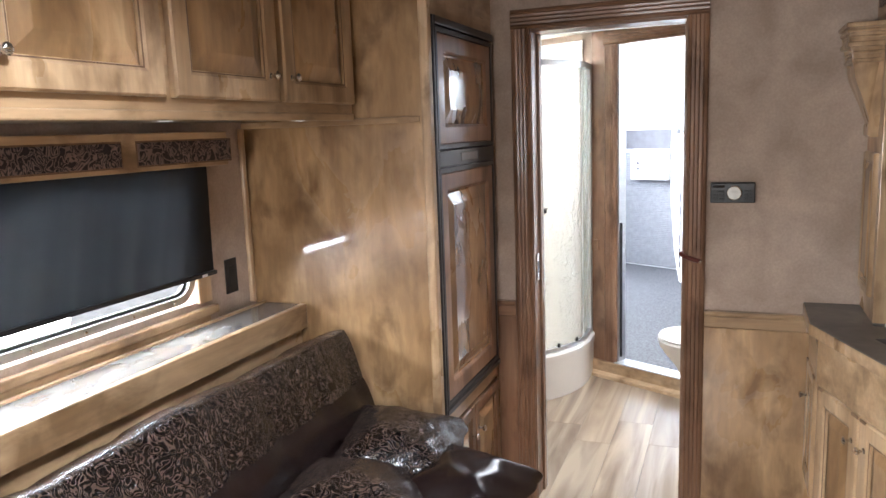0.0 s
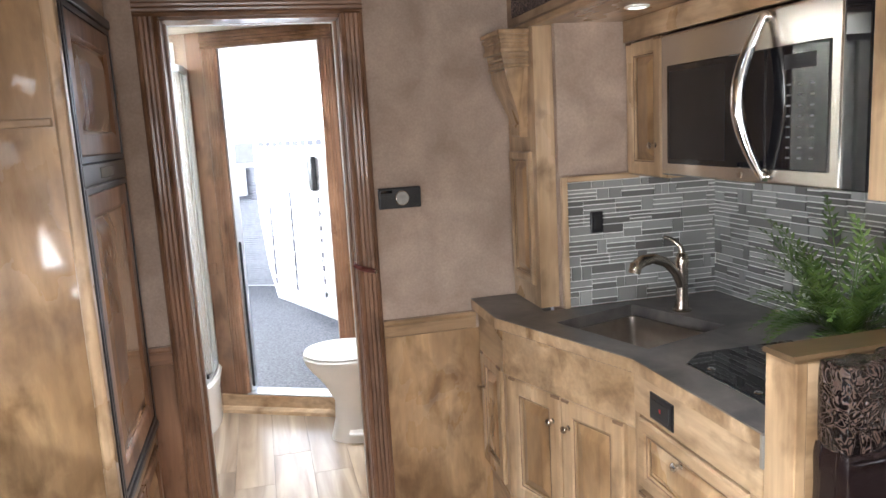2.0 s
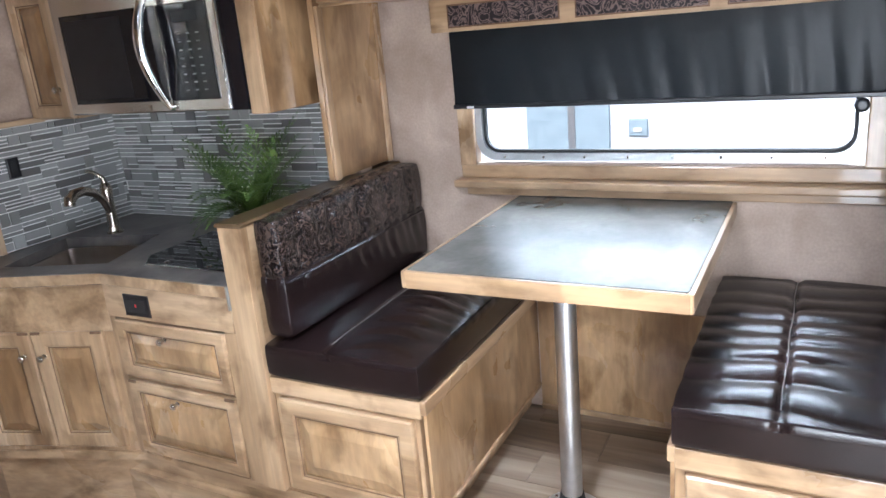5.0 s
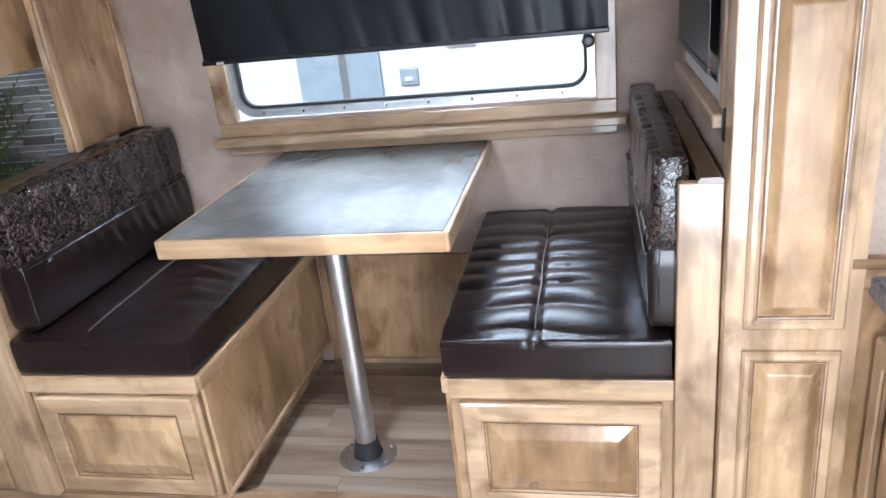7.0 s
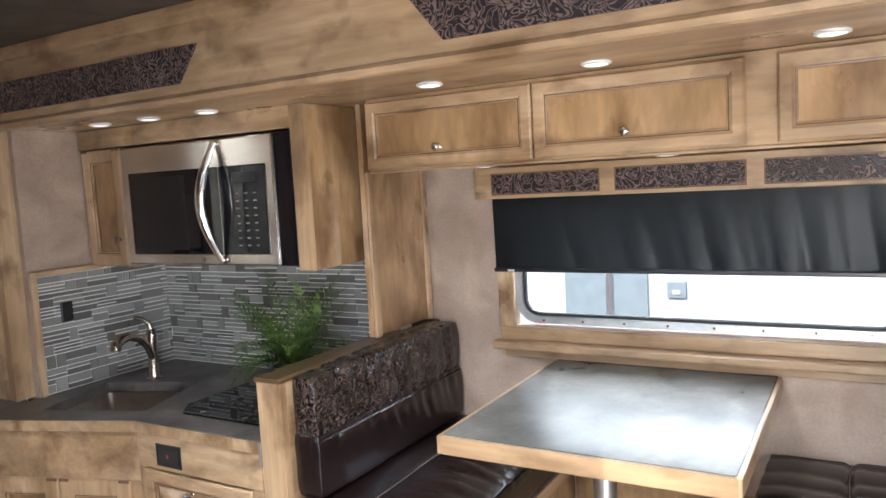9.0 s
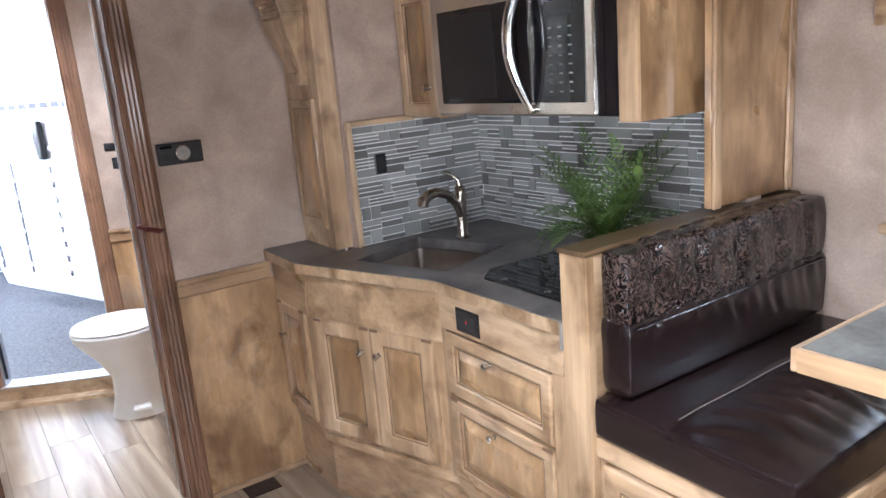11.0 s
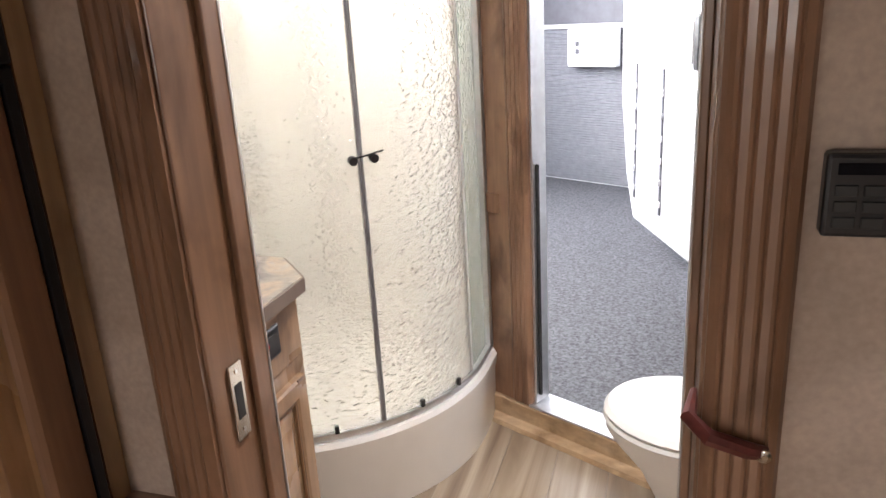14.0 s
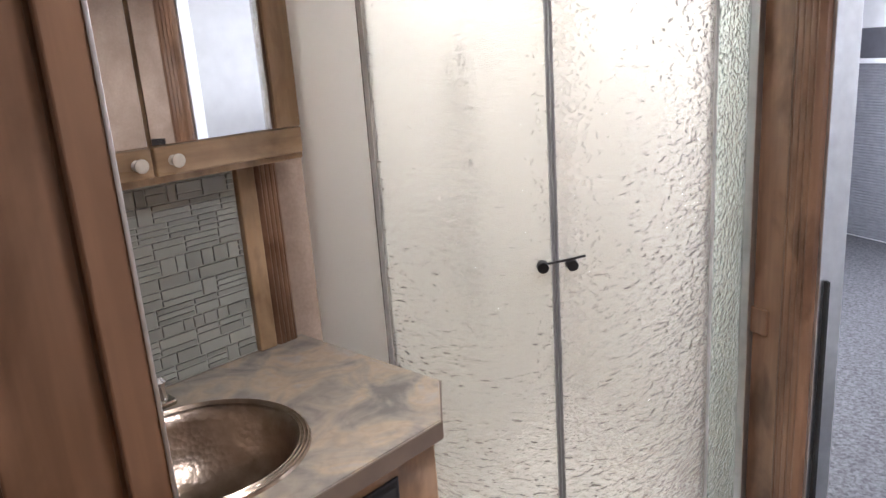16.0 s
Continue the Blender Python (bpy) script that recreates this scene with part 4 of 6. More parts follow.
# ---- dinette ----
def bench(name_label, y_post0, y_post1, seat0, seat1, y_back, sgn):
    b = thing("dinette_bench", name_label, "bench", (1.4, (seat0 + seat1) / 2, 0.174), "dinette benches")
    part("base", box(1.012, WX - 0.003, min(seat0, seat1) + (0.012 if sgn < 0 else -0.003), max(seat0, seat1), 0.262, 0.636, 0.002), WOODV, b)
    part("kick", box(1.03, WX - 0.003, min(seat0, seat1) + 0.03, max(seat0, seat1), 0.174, 0.262), WOODH, b)
    part("top_rail", box(1.0, 1.012, min(seat0, seat1), max(seat0, seat1), 0.588, 0.64, 0.003), WOODH, b)
    w = abs(seat1 - seat0) - 0.05
    panel_door(b, w, 0.30, facing(1.012, max(seat0, seat1) - 0.025, 0.277, "-x"), WOODH, PANEL, None, 0.055)
    aisle = seat1
    part("side_panel", box(1.012, WX - 0.003, aisle - 0.010 * (1 if sgn < 0 else 0), aisle + 0.010 * (0 if sgn < 0 else 1), 0.262, 0.60, 0.001), PANEL, b)
    part("corner_strip", box(1.0, WX - 0.003, aisle - 0.014 * (1 if sgn < 0 else -0.0) - 0.002, aisle + 0.014 * (0 if sgn < 0 else 1) + 0.002, 0.601, 0.642, 0.004), WOODX, b)
    part("corner_strip", box(1.012, WX - 0.003, aisle - 0.016 * (1 if sgn < 0 else 0), aisle + 0.016 * (0 if sgn < 0 else 1), 0.262, 0.28, 0.004), WOODX, b)
    part("end_post", box(0.986, 1.012, y_post0, y_post1, 0.262, 1.085, 0.003), WOODV, b)
    part("back_board", box(1.012, WX - 0.003, y_post0 + 0.004, y_post1 - 0.004 if sgn < 0 else y_post0 + 0.044, 0.262, 1.082, 0.002), WOODX, b)
    cw = 0.046 if sgn < 0 else 0.024
    cy = (y_post0 + y_post1) / 2 if sgn < 0 else y_post0 + cw + 0.002
    cap = moulding((0.980, cy, 1.085), (WX - 0.003, cy, 1.085), [(-cw + 0.001, 0), (-cw, 0.006), (-cw + 0.006, 0.012), (cw - 0.006, 0.012), (cw, 0.006), (cw - 0.001, 0)])
    part("cap_rail", cap, CAPM, b, "dark-glazed cap rail")
    return b


def seat_puff(u, v, w):
    """Gathers across a middle seam, smooth and even on both halves."""
    if w <= 0.5:
        return 0.0
    off = v - 0.15
    line = math.exp(-(off / 0.05) ** 2)
    q = u + 0.03 * math.sin(4 * v + 3 * u)
    fold = 0.5 - abs(math.sin(q * 14 + 0.8 * math.sin(4 * u))) ** 0.7 + 0.25 * math.sin(q * 9 + 1.3)
    return -0.010 * line - 0.0100 * fold * math.exp(-(abs(off) / 0.85) ** 2) + 0.012 * (1 - u * u) * (1 - v * v)


def seat_puff_loose(u, v, w):
    """Long loose folds running from the seam towards the table side."""
    if w <= 0.5:
        return 0.0
    off = 0.15 - v
    line = math.exp(-(off / 0.05) ** 2)
    reach = max(0.0, off) * math.exp(-(off / 0.62) ** 2) * 1.9
    q = u + 0.10 * off * math.sin(3 * u + 1) + 0.05 * math.sin(5 * v)
    fold = 0.5 - abs(math.sin(q * 16 + 1.1 * math.sin(3.2 * u))) ** 0.7 + 0.3 * math.sin(q * 23 + 0.4)
    back = 0.25 * max(0.0, -off) * math.sin(q * 17)
    return -0.009 * line - 0.042 * fold * reach * (0.35 + 0.65 * max(0.0, 0.6 + u)) - 0.004 * back + 0.012 * (1 - u * u) * (1 - v * v)


def back_puff(u, v, w):
    face = 1.0 if abs(v) > 0.4 else 0.25
    crease = (0.5 + 0.5 * math.cos((u + 0.02 * math.sin(5 * w)) * 16.3)) ** 9
    return -0.014 * crease * face + 0.004 * (1 - u * u) * face + 0.0022 * math.sin(u * 39 + 2 * w) * face


def pad_puff(u, v, w):
    face = 1.0 if abs(v) > 0.4 else 0.2
    top = max(0.0, 0.4 + 0.6 * w)
    crease = (0.5 + 0.5 * math.cos((u + 0.03 * math.sin(4 * w)) * 16.3)) ** 12
    return -0.009 * crease * face * top + 0.0024 * math.sin(u * 45 + 3 * w) * face * top


b1 = bench("alder dinette bench backing the kitchen, with a panelled door", 2.172, 2.258, 2.172, 1.680, 2.1, -1)
b2 = bench("alder dinette bench beside the tall pilaster", 0.464, 0.548, 0.548, 1.046, 0.6, 1)


def seat_set(y_wall, y_aisle, s, puff):
    lo, hi = min(y_wall, y_aisle), max(y_wall, y_aisle)
    c = thing("seat_cushion", "dark brown leather seat cushion with a stitched pleated seam", "cushion", (1.42, (lo + hi) / 2, 0.642), "dinette cushions")
    part("pad", soft(0.988, WX - 0.006, lo, hi + 0.0, 0.643, 0.750, 7, 90, puff), LEATHER, c, smooth=True)
    ym = lo + (hi - lo) * 0.575
    part("seam", tube([(1.03 + 0.078 * k, ym + 0.002 * math.sin(k * 1.7), 0.7515 + 0.009 * (1 - ((k - 5) / 5.6) ** 2)) for k in range(11)], 0.0013, 6), plain("pale_thread", (0.13, 0.11, 0.10), 0.6), c, "pale stitched seam")
    part("piping", tube([(0.992, lo + 0.02, 0.742), (0.992, hi - 0.02, 0.742)], 0.003, 6), LEATHER, c)
    k = thing("back_cushion", "dark leather backrest with a tooled scroll band above pleats", "cushion", (1.42, y_wall + s * 0.05, 0.752), "dinette cushions")
    gain = 0.034 if s > 0 else 0.0
    reach = 0.058 if s > 0 else 0.10
    y0, y1 = sorted((y_wall + s * 0.002 - gain, y_wall + s * reach))
    part("lower_pad", soft(1.012, WX - 0.02, y0, y1, 0.757, 0.945, 5, 70, pad_puff), LEATHER, k, smooth=True)
    y0, y1 = sorted((y_wall + s * 0.002 - gain, y_wall + s * (reach - 0.004)))
    part("scroll_band", soft(1.012, WX - 0.02, y0, y1, 0.912, 1.104 if s < 0 else 1.135, 3.6, 70, back_puff if s < 0 else pad_puff), SCROLL, k, "tooled scroll-pattern leather band", smooth=True)
    part("seam", tube([(1.03 + 0.078 * j, y_wall + s * (reach - 0.002), 0.924) for j in range(11)], 0.003, 6), LEATHER, k)


seat_set(2.170, 1.668, -1, seat_puff_loose)
seat_set(0.550, 1.056, 1, seat_puff)

tab = thing("dinette_table", "grey laminate dinette table with an alder edge on a steel pole", "table", (1.31, 1.37, 0.174))
part("top", prism([(1.058, 1.034), (1.064, 1.028), (WX - 0.004, 1.028), (WX - 0.004, 1.712), (1.058, 1.712)], 0.934, 0.980, 0.002), TABLETOP, tab)
part("edge_band", prism([(1.046, 1.022), (1.0575, 1.034), (1.0575, 1.7125), (1.046, 1.7125)], 0.933, 0.979, 0.002), WOODH, tab, "alder edge band")
part("edge_band", prism([(1.046, 1.0215), (1.051, 1.0165), (WX - 0.006, 1.0165), (WX - 0.006, 1.0275), (1.0642, 1.0275), (1.058, 1.0335)], 0.933, 0.979, 0.002), WOODX, tab, "alder edge band")
part("edge_band", prism([(1.047, 1.713), (WX - 0.006, 1.713), (WX - 0.006, 1.724), (1.047, 1.724)], 0.933, 0.979, 0.002), WOODX, tab, "alder edge band")
part("pole", lathe([(0.030, 0.215), (0.030, 0.932)], (1.31, 1.385, 0), "Z", 28), ALU, tab, "satin metal pole", smooth=True)
part("socket", lathe([(0.046, 0.181), (0.040, 0.20), (0.034, 0.236), (0.031, 0.236)], (1.31, 1.385, 0), "Z", 28), RUBBER, tab, "black pole socket", smooth=True)
fl = part("floor_flange", lathe([(0.090, 0.1745), (0.090, 0.178), (0.080, 0.183), (0.046, 0.186)], (1.31, 1.385, 0), "Z", 32), ALU, tab, "round metal floor flange", smooth=True)
for k in range(6):
    a = k * math.pi / 3
    part("screw", lathe([(0.006, 0.1835), (0.004, 0.1865)], (1.31 + 0.07 * math.cos(a), 1.385 + 0.07 * math.sin(a), 0), "Z", 10), CHROME, fl)
part("bracket_rail", box(WX - 0.03, WX - 0.004, 1.15, 1.60, 0.90, 0.932, 0.003), WOODH, tab)

solid("wainscot_slide", box(WX - 0.010, WX - 0.001, 1.058, 1.664, 0.19, 0.60, 0.002), PANEL, "alder wainscot under the dinette window", "panelling", **S)
solid("baseboard_slide", box(WX - 0.02, WX - 0.0105, 1.058, 1.664, 0.178, 0.20, 0.004), WOODH, "alder base strip", "baseboard", **S)


# ---- windows ----
def roundrect(y0, y1, z0, z1, r, n=6):
    out = []
    for cy, cz, a0 in ((y1 - r, z1 - r, 0), (y0 + r, z1 - r, 90), (y0 + r, z0 + r, 180), (y1 - r, z0 + r, 270)):
        for k in range(n + 1):
            a = radians(a0 + 90 * k / n)
            out.append((cy + r * math.cos(a), cz + r * math.sin(a)))
    return out


def ring_frame(outer, inner, x0, x1):
    bm = bmesh.new()
    n = len(outer)
    A = [[bm.verts.new((x, y, z)) for y, z in loop] for x in (x0, x1) for loop in (outer, inner)]
    for p, q in ((0, 1), (2, 3), (0, 2), (1, 3)):
        for k in range(n):
            bm.faces.new((A[p][k], A[p][(k + 1) % n], A[q][(k + 1) % n], A[q][k]))
    return bm


def window(name, label, x, out, y0, y1, z0, z1, sill_out, val_z, shade_z, shade_y, inserts, knob_y, drop=0.0):
    """A trailer window in a side wall; out is +1 where outside lies towards +x."""
    w = thing(name, label, "window", (x, (y0 + y1) / 2, z0), kind="structure")
    g0, g1, h0, h1 = y0 + 0.01, y1 - 0.01, z0 + 0.01, z1 - 0.01
    fr = part("window_frame", ring_frame(roundrect(g0, g1, h0, h1, 0.075), roundrect(g0 + 0.024, g1 - 0.024, h0 + 0.024, h1 - 0.024, 0.055), x + out * 0.000, x + out * 0.035), ALU, w, "satin aluminium frame with rounded corners", smooth=True)
    part("gasket", ring_frame(roundrect(g0 + 0.0245, g1 - 0.0245, h0 + 0.0245, h1 - 0.0245, 0.055), roundrect(g0 + 0.034, g1 - 0.034, h0 + 0.034, h1 - 0.034, 0.048), x + out * 0.012, x + out * 0.028), RUBBER, fr, "black rubber gasket")
    pb = bmesh.new()
    loop = roundrect(g0 + 0.034, g1 - 0.034, h0 + 0.034, h1 - 0.034, 0.048)
    A = [pb.verts.new((x + out * 0.018, yy, zz)) for yy, zz in loop]
    C = [pb.verts.new((x + out * 0.022, yy, zz)) for yy, zz in loop]
    pb.faces.new(A), pb.faces.new(C)
    for k in range(len(loop)):
        pb.faces.new((A[k], A[(k + 1) % len(loop)], C[(k + 1) % len(loop)], C[k]))
    pane = part("pane", pb, GLASS, w)
    pane.visible_shadow = False
    d = -out
    for a, c in ((y0 - 0.05, y0 + 0.012), (y1 - 0.012, y1 + 0.05)):
        part("casing", box(x + d * 0.001, x + d * 0.016, a, c, z0 - 0.005, val_z, 0.004), WOODV, w)
    part("reveal", box(x + d * 0.001, x + out * 0.034, y0, y0 + 0.010, z0, z1), WOODV, w)
    part("reveal", box(x + d * 0.001, x + out * 0.034, y1 - 0.010, y1, z0, z1), WOODV, w)
    n = 8
    for k in range(n):
        yy = g0 + 0.1 + (g1 - g0 - 0.2) * k / (n - 1)
        part("rivet", lathe([(0.005, 0), (0.003, 0.002)], (x + d * 0.0, yy, h0 + 0.011), "-X" if out > 0 else "X", 8), CHROME, fr)
    part("window_sill", box(x + d * 0.001, x + d * sill_out, y0 - 0.075, y1 + 0.065, z0 - 0.046 - drop, z0 - 0.018 - drop, 0.006), WOODH, w, "alder sill board")
    part("sill_apron", box(x + d * 0.001, x + d * 0.02, y0 - 0.05, y1 + 0.03, z0 - 0.075 - drop, z0 - 0.047 - drop, 0.004), WOODH, w)
    if drop:
        part("casing_bottom", box(x + d * 0.001, x + d * 0.008, y0 - 0.05, y1 + 0.05, z0 - 0.018 - drop, z0 - 0.0055, 0.003), WOODH, w)
    v = thing("window_valance", "alder valance box with dark scroll-patterned inserts", "valance", (x, (y0 + y1) / 2, val_z), "window valances")
    va, vb = shade_y[0] - 0.035, shade_y[1] + 0.035
    part("front_board", box(x + d * 0.078, x + d * 0.092, va, vb, val_z, val_z + 0.105, 0.004), WOODH, v)
    part("end_board", box(x + d * 0.002, x + d * 0.0775, va, va + 0.014, val_z, val_z + 0.105, 0.002), WOODV, v)
    part("end_board", box(x + d * 0.002, x + d * 0.0775, vb - 0.014, vb, val_z, val_z + 0.105, 0.002), WOODV, v)
    for a, c in inserts:
        part("insert_rim", box(x + d * 0.0915, x + d * 0.0928, a - 0.005, c + 0.005, val_z + 0.012, val_z + 0.084, 0.0005), GLAZE, v, "dark glazed edge round the insert")
        part("insert", box(x + d * 0.0915, x + d * 0.0945, a, c, val_z + 0.017, val_z + 0.079, 0.001), SCROLLF, v, "dark scroll-patterned fabric insert")
    s = thing("roller_blind", "black vinyl roller blind drawn part of the way down", "blind", (x, (y0 + y1) / 2, shade_z), "roller blinds")
    bm = bmesh.new()
    cols, rows = 150, 14
    rn = random.Random(3)
    ph = [rn.uniform(0, 6.28) for _ in range(6)]
    vs = []
    for j in range(rows + 1):
        zz = val_z + 0.05 + (shade_z - val_z - 0.05) * j / rows
        for i in range(cols + 1):
            u = i / cols
            f = (j / rows) ** 1.3
            slant = u - 0.05 * (1 - j / rows) * (0.5 + u)
            crease = abs(math.sin(slant * 29 + ph[0])) ** 3 + 0.6 * abs(math.sin(slant * 47 + ph[1])) ** 5
            dx = f * (-0.007 * crease * (1.15 - 0.8 * u) + 0.004 * math.sin(u * 13 + ph[2] + 2 * j / rows)) + 0.006 * (1 - abs(2 * u - 1))
            vs.append(bm.verts.new((x + d * (0.030 + dx), shade_y[0] + (shade_y[1] - shade_y[0]) * u, zz)))
    for j in range(rows):
        for i in range(cols):
            a = j * (cols + 1) + i
            bm.faces.new((vs[a], vs[a + 1], vs[a + cols + 2], vs[a + cols + 1]))
    bmesh.ops.solidify(bm, geom=bm.faces[:], thickness=0.0012)
    part("cloth", bm, SHADEM, s, smooth=True)
    part("hem_bar", box(x + d * 0.024, x + d * 0.038, shade_y[0] - 0.002, shade_y[1] + 0.002, shade_z - 0.012, shade_z + 0.002, 0.003), BLACK, s)
    part("tube", tube([(x + d * 0.04, shade_y[0], val_z + 0.06), (x + d * 0.04, shade_y[1], val_z + 0.06)], 0.022, 14), BLACK, s)
    part("hem_tab", box(x + d * 0.039, x + d * 0.040, shade_y[1] - 0.075, shade_y[1] - 0.05, shade_z - 0.010, shade_z - 0.002), LABEL, s, "small pale tab")
    if knob_y:
        k = thing("window_latch", "black round window crank knob", "latch", (x, knob_y, shade_z - 0.04))
        part("knob", lathe([(0.020, 0.0), (0.020, 0.012), (0.015, 0.018), (0.010, 0.019)], (x + d * 0.002, knob_y, shade_z - 0.035), "-X" if out > 0 else "X", 8), BLACK, k)
    return w


window("window_1", "dinette window with rounded aluminium frame, half covered by a blind", WX, 1, 0.68, 1.87, 1.09, 1.56, 0.052, 1.533, 1.293, (0.652, 1.918), [(1.522, 1.884), (1.098, 1.465), (0.666, 1.043)], 0.71, 0.032)
window("window_2", "sofa window almost covered by a dark blind", LX, -1, 1.25, 2.66, 1.05, 1.50, 0.03, 1.487, 1.146, (1.22, 2.715), [(2.36, 2.76), (1.90, 2.30), (1.44, 1.84)], None)

# overhead cabinets above the dinette
ohd = thing("overhead_cabinet", "alder overhead cabinet with three lift-up doors", "wall cabinet", (1.6, 1.3, 1.645))
part("body", box(1.392, WX - 0.002, 0.447, 2.110, 1.645, SL_Z - 0.001), WOODH, ohd)
part("face_frame", box(1.378, 1.392, 0.447, 2.110, 1.645, SL_Z - 0.001, 0.003), WOODH, ohd)
for a, c, ky in ((1.570, 2.106, 1.862), (1.041, 1.566, 1.321), (0.450, 0.973, 0.716)):
    panel_door(ohd, c - a, 0.199, facing(1.378, c, 1.648, "-x"), WOODH, PANEL, (c - ky, 0.054), 0.040, 0.016, raised=False)
part("light_lip", box(1.378, 1.396, 0.447, 2.110, 1.636, 1.6445, 0.003), WOODH, ohd)

# small window on the slide end wall above the far bench
EY = 0.447
w3 = thing("window_3", "small alder-cased window on the slide end wall, mostly shaded", "window", (1.4, EY, 1.4), kind="structure")
part("casing", box(1.055, 1.098, EY + 0.001, EY + 0.016, 1.205, 1.56, 0.004), WOODV, w3)
part("casing", box(1.66, 1.70, EY + 0.001, EY + 0.016, 1.205, 1.56, 0.004), WOODV, w3)
part("window_frame", box(1.0985, 1.145, EY + 0.001, EY + 0.012, 1.205, 1.56, 0.004), ALU, w3, "satin metal window frame")
part("window_frame", box(1.1455, 1.6595, EY + 0.001, EY + 0.012, 1.205, 1.24, 0.004), ALU, w3, "satin metal window frame")
part("pane", box(1.1455, 1.6595, EY + 0.001, EY + 0.006, 1.2405, 1.555), GLASS, w3, "window glass")
part("window_sill", box(1.045, 1.71, EY + 0.001, EY + 0.036, 1.172, 1.202, 0.005), WOODX, w3, "alder sill board")
v3 = thing("window_valance", "alder valance box with dark scroll inserts above the end window", "valance", (1.38, EY, 1.55), "window valances")
part("end_board", box(1.035, 1.050, EY + 0.002, EY + 0.092, 1.548, 1.655, 0.003), WOODV, v3)
part("end_board", box(1.70, 1.715, EY + 0.002, EY + 0.092, 1.548, 1.655, 0.003), WOODV, v3)
part("front_board", box(1.035, 1.715, EY + 0.0925, EY + 0.104, 1.548, 1.655, 0.003), WOODX, v3)
part("insert", box(1.09, 1.35, EY + 0.1042, EY + 0.107, 1.575, 1.63, 0.001), SCROLLF, v3, "dark scroll-patterned fabric insert")
part("insert", box(1.40, 1.66, EY + 0.1042, EY + 0.107, 1.575, 1.63, 0.001), SCROLLF, v3, "dark scroll-patterned fabric insert")
k3 = thing("roller_blind", "grey-black vinyl blind drawn down over the end window", "blind", (1.4, EY, 1.4), "roller blinds")
part("cloth", box(1.135, 1.65, EY + 0.030, EY + 0.032, 1.275, 1.56), SHADEM, k3)
part("hem_bar", box(1.133, 1.652, EY + 0.028, EY + 0.035, 1.262, 1.275, 0.002), BLACK, k3, "black hem bar")
part("roller", tube([(1.06, EY + 0.035, 1.60), (1.69, EY + 0.035, 1.60)], 0.02, 12), BLACK, k3)
latch = thing("window_latch", "small black latch on the slide end wall", "latch", (1.0, EY, 1.2))
part("body", box(1.028, 1.042, EY + 0.001, EY + 0.018, 1.15, 1.215, 0.003), BLACK, latch)

# counter beside the entry
cab = thing("entry_cabinet", "alder low cabinet beside the entry", "cabinet", (0.75, -0.3, 0))
part("body", box(0.58, RX - 0.042, -0.9, 0.17, 0.0, 0.86, 0.003), WOODV, cab)
panel_door(cab, 0.34, 0.68, pose(0.60, 0.17, 0.10, 0, 0, 180) @ Matrix.Translation((-0.34, 0, 0)), WOODV, PANEL, None, 0.055)
ent = thing("entry_counter", "dark speckled laminate counter top on the entry cabinet", "counter", (0.75, -0.36, 0.861))
part("top", box(0.556, RX - 0.042, -0.93, 0.199, 0.861, 0.90, 0.004), GRANITE, ent)
part("edge_band", box(0.550, 0.5555, -0.93, 0.199, 0.862, 0.899, 0.001), GRANITE, ent, "speckled edge strip")
part("edge_band", box(0.550, RX - 0.042, 0.1995, 0.205, 0.862, 0.899, 0.001), GRANITE, ent, "speckled edge strip")

# ---- sofa side ----
fridge_cab = thing("fridge_cabinet", "tall alder cabinet with an end panel holding the refrigerator", "cabinet", (-0.7, 3.3, 0))
part("end_panel", box(LX + 0.002, -0.372, 2.960, 2.980, 0.0, CEIL_Z - 0.002, 0.001), PANEL, fridge_cab)
part("corner_stile", box(-0.380, -0.348, 2.952, 2.992, 0.0, CEIL_Z - 0.002, 0.008), WOODV, fridge_cab)
part("body_top", box(LX + 0.003, -0.362, 2.981, PY - 0.002, 1.935, CEIL_Z - 0.003), WOODH, fridge_cab)
part("body_bottom", box(LX + 0.003, -0.372, 2.981, PY - 0.002, 0.0, 0.585), WOODV, fridge_cab)
part("end_stile", box(-0.374, -0.362, 3.625, PY - 0.002, 0.0, 1.934), WOODV, fridge_cab)
for k in range(2):
    panel_door(fridge_cab, 0.30, 0.45, facing(-0.372, 3.01 + 0.305 * k, 0.085, "x"), TRIM, PANEL, (0.26 if k == 0 else 0.04, 0.34), 0.05)
part("lower_rail", box(-0.374, -0.360, 2.993, 3.624, 0.545, 0.600, 0.002), WOODH, fridge_cab)
part("cleat", box(LX + 0.002, -0.385, 2.948, 2.9595, 1.598, 1.618, 0.003), WOODX, fridge_cab)
fr = thing("refrigerator", "two-door refrigerator with stained wood panels and black frame", "refrigerator", (-0.7, 3.32, 0.6))
part("box", box(LX + 0.02, -0.376, 3.0, 3.62, 0.605, 1.93), BLACK, fr)
for z0, z1 in ((0.628, 1.448), (1.505, 1.900)):
    tf = facing(-0.376, 3.012, z0, "x")
    d = part("door", rings(0.598, z1 - z0, [(0, 0), (0, 0.026), (0.004, 0.030), (0.018, 0.030), (0.018, 0.024)], fill=False, back=False), BLACK, fr, "black-framed fridge door", tf=tf)
    tf2 = tf @ Matrix.Translation((0.0185, 0, 0.0185))
    w, h = 0.561, z1 - z0 - 0.037
    part("panel_frame", rings(w, h, [(0, 0.004), (0, 0.024), (0.004, 0.027), (0.055, 0.027), (0.062, 0.023), (0.066, 0.018)], fill=False, back=False), TRIM, d, "stained wood frame", tf=tf2)
    part("panel", rings(w, h, [(0.0661, 0.004), (0.0661, 0.018), (0.072, 0.016), (0.11, 0.024), (0.113, 0.025)]), STAINPANEL, d, "raised stained wood panel", tf=tf2)
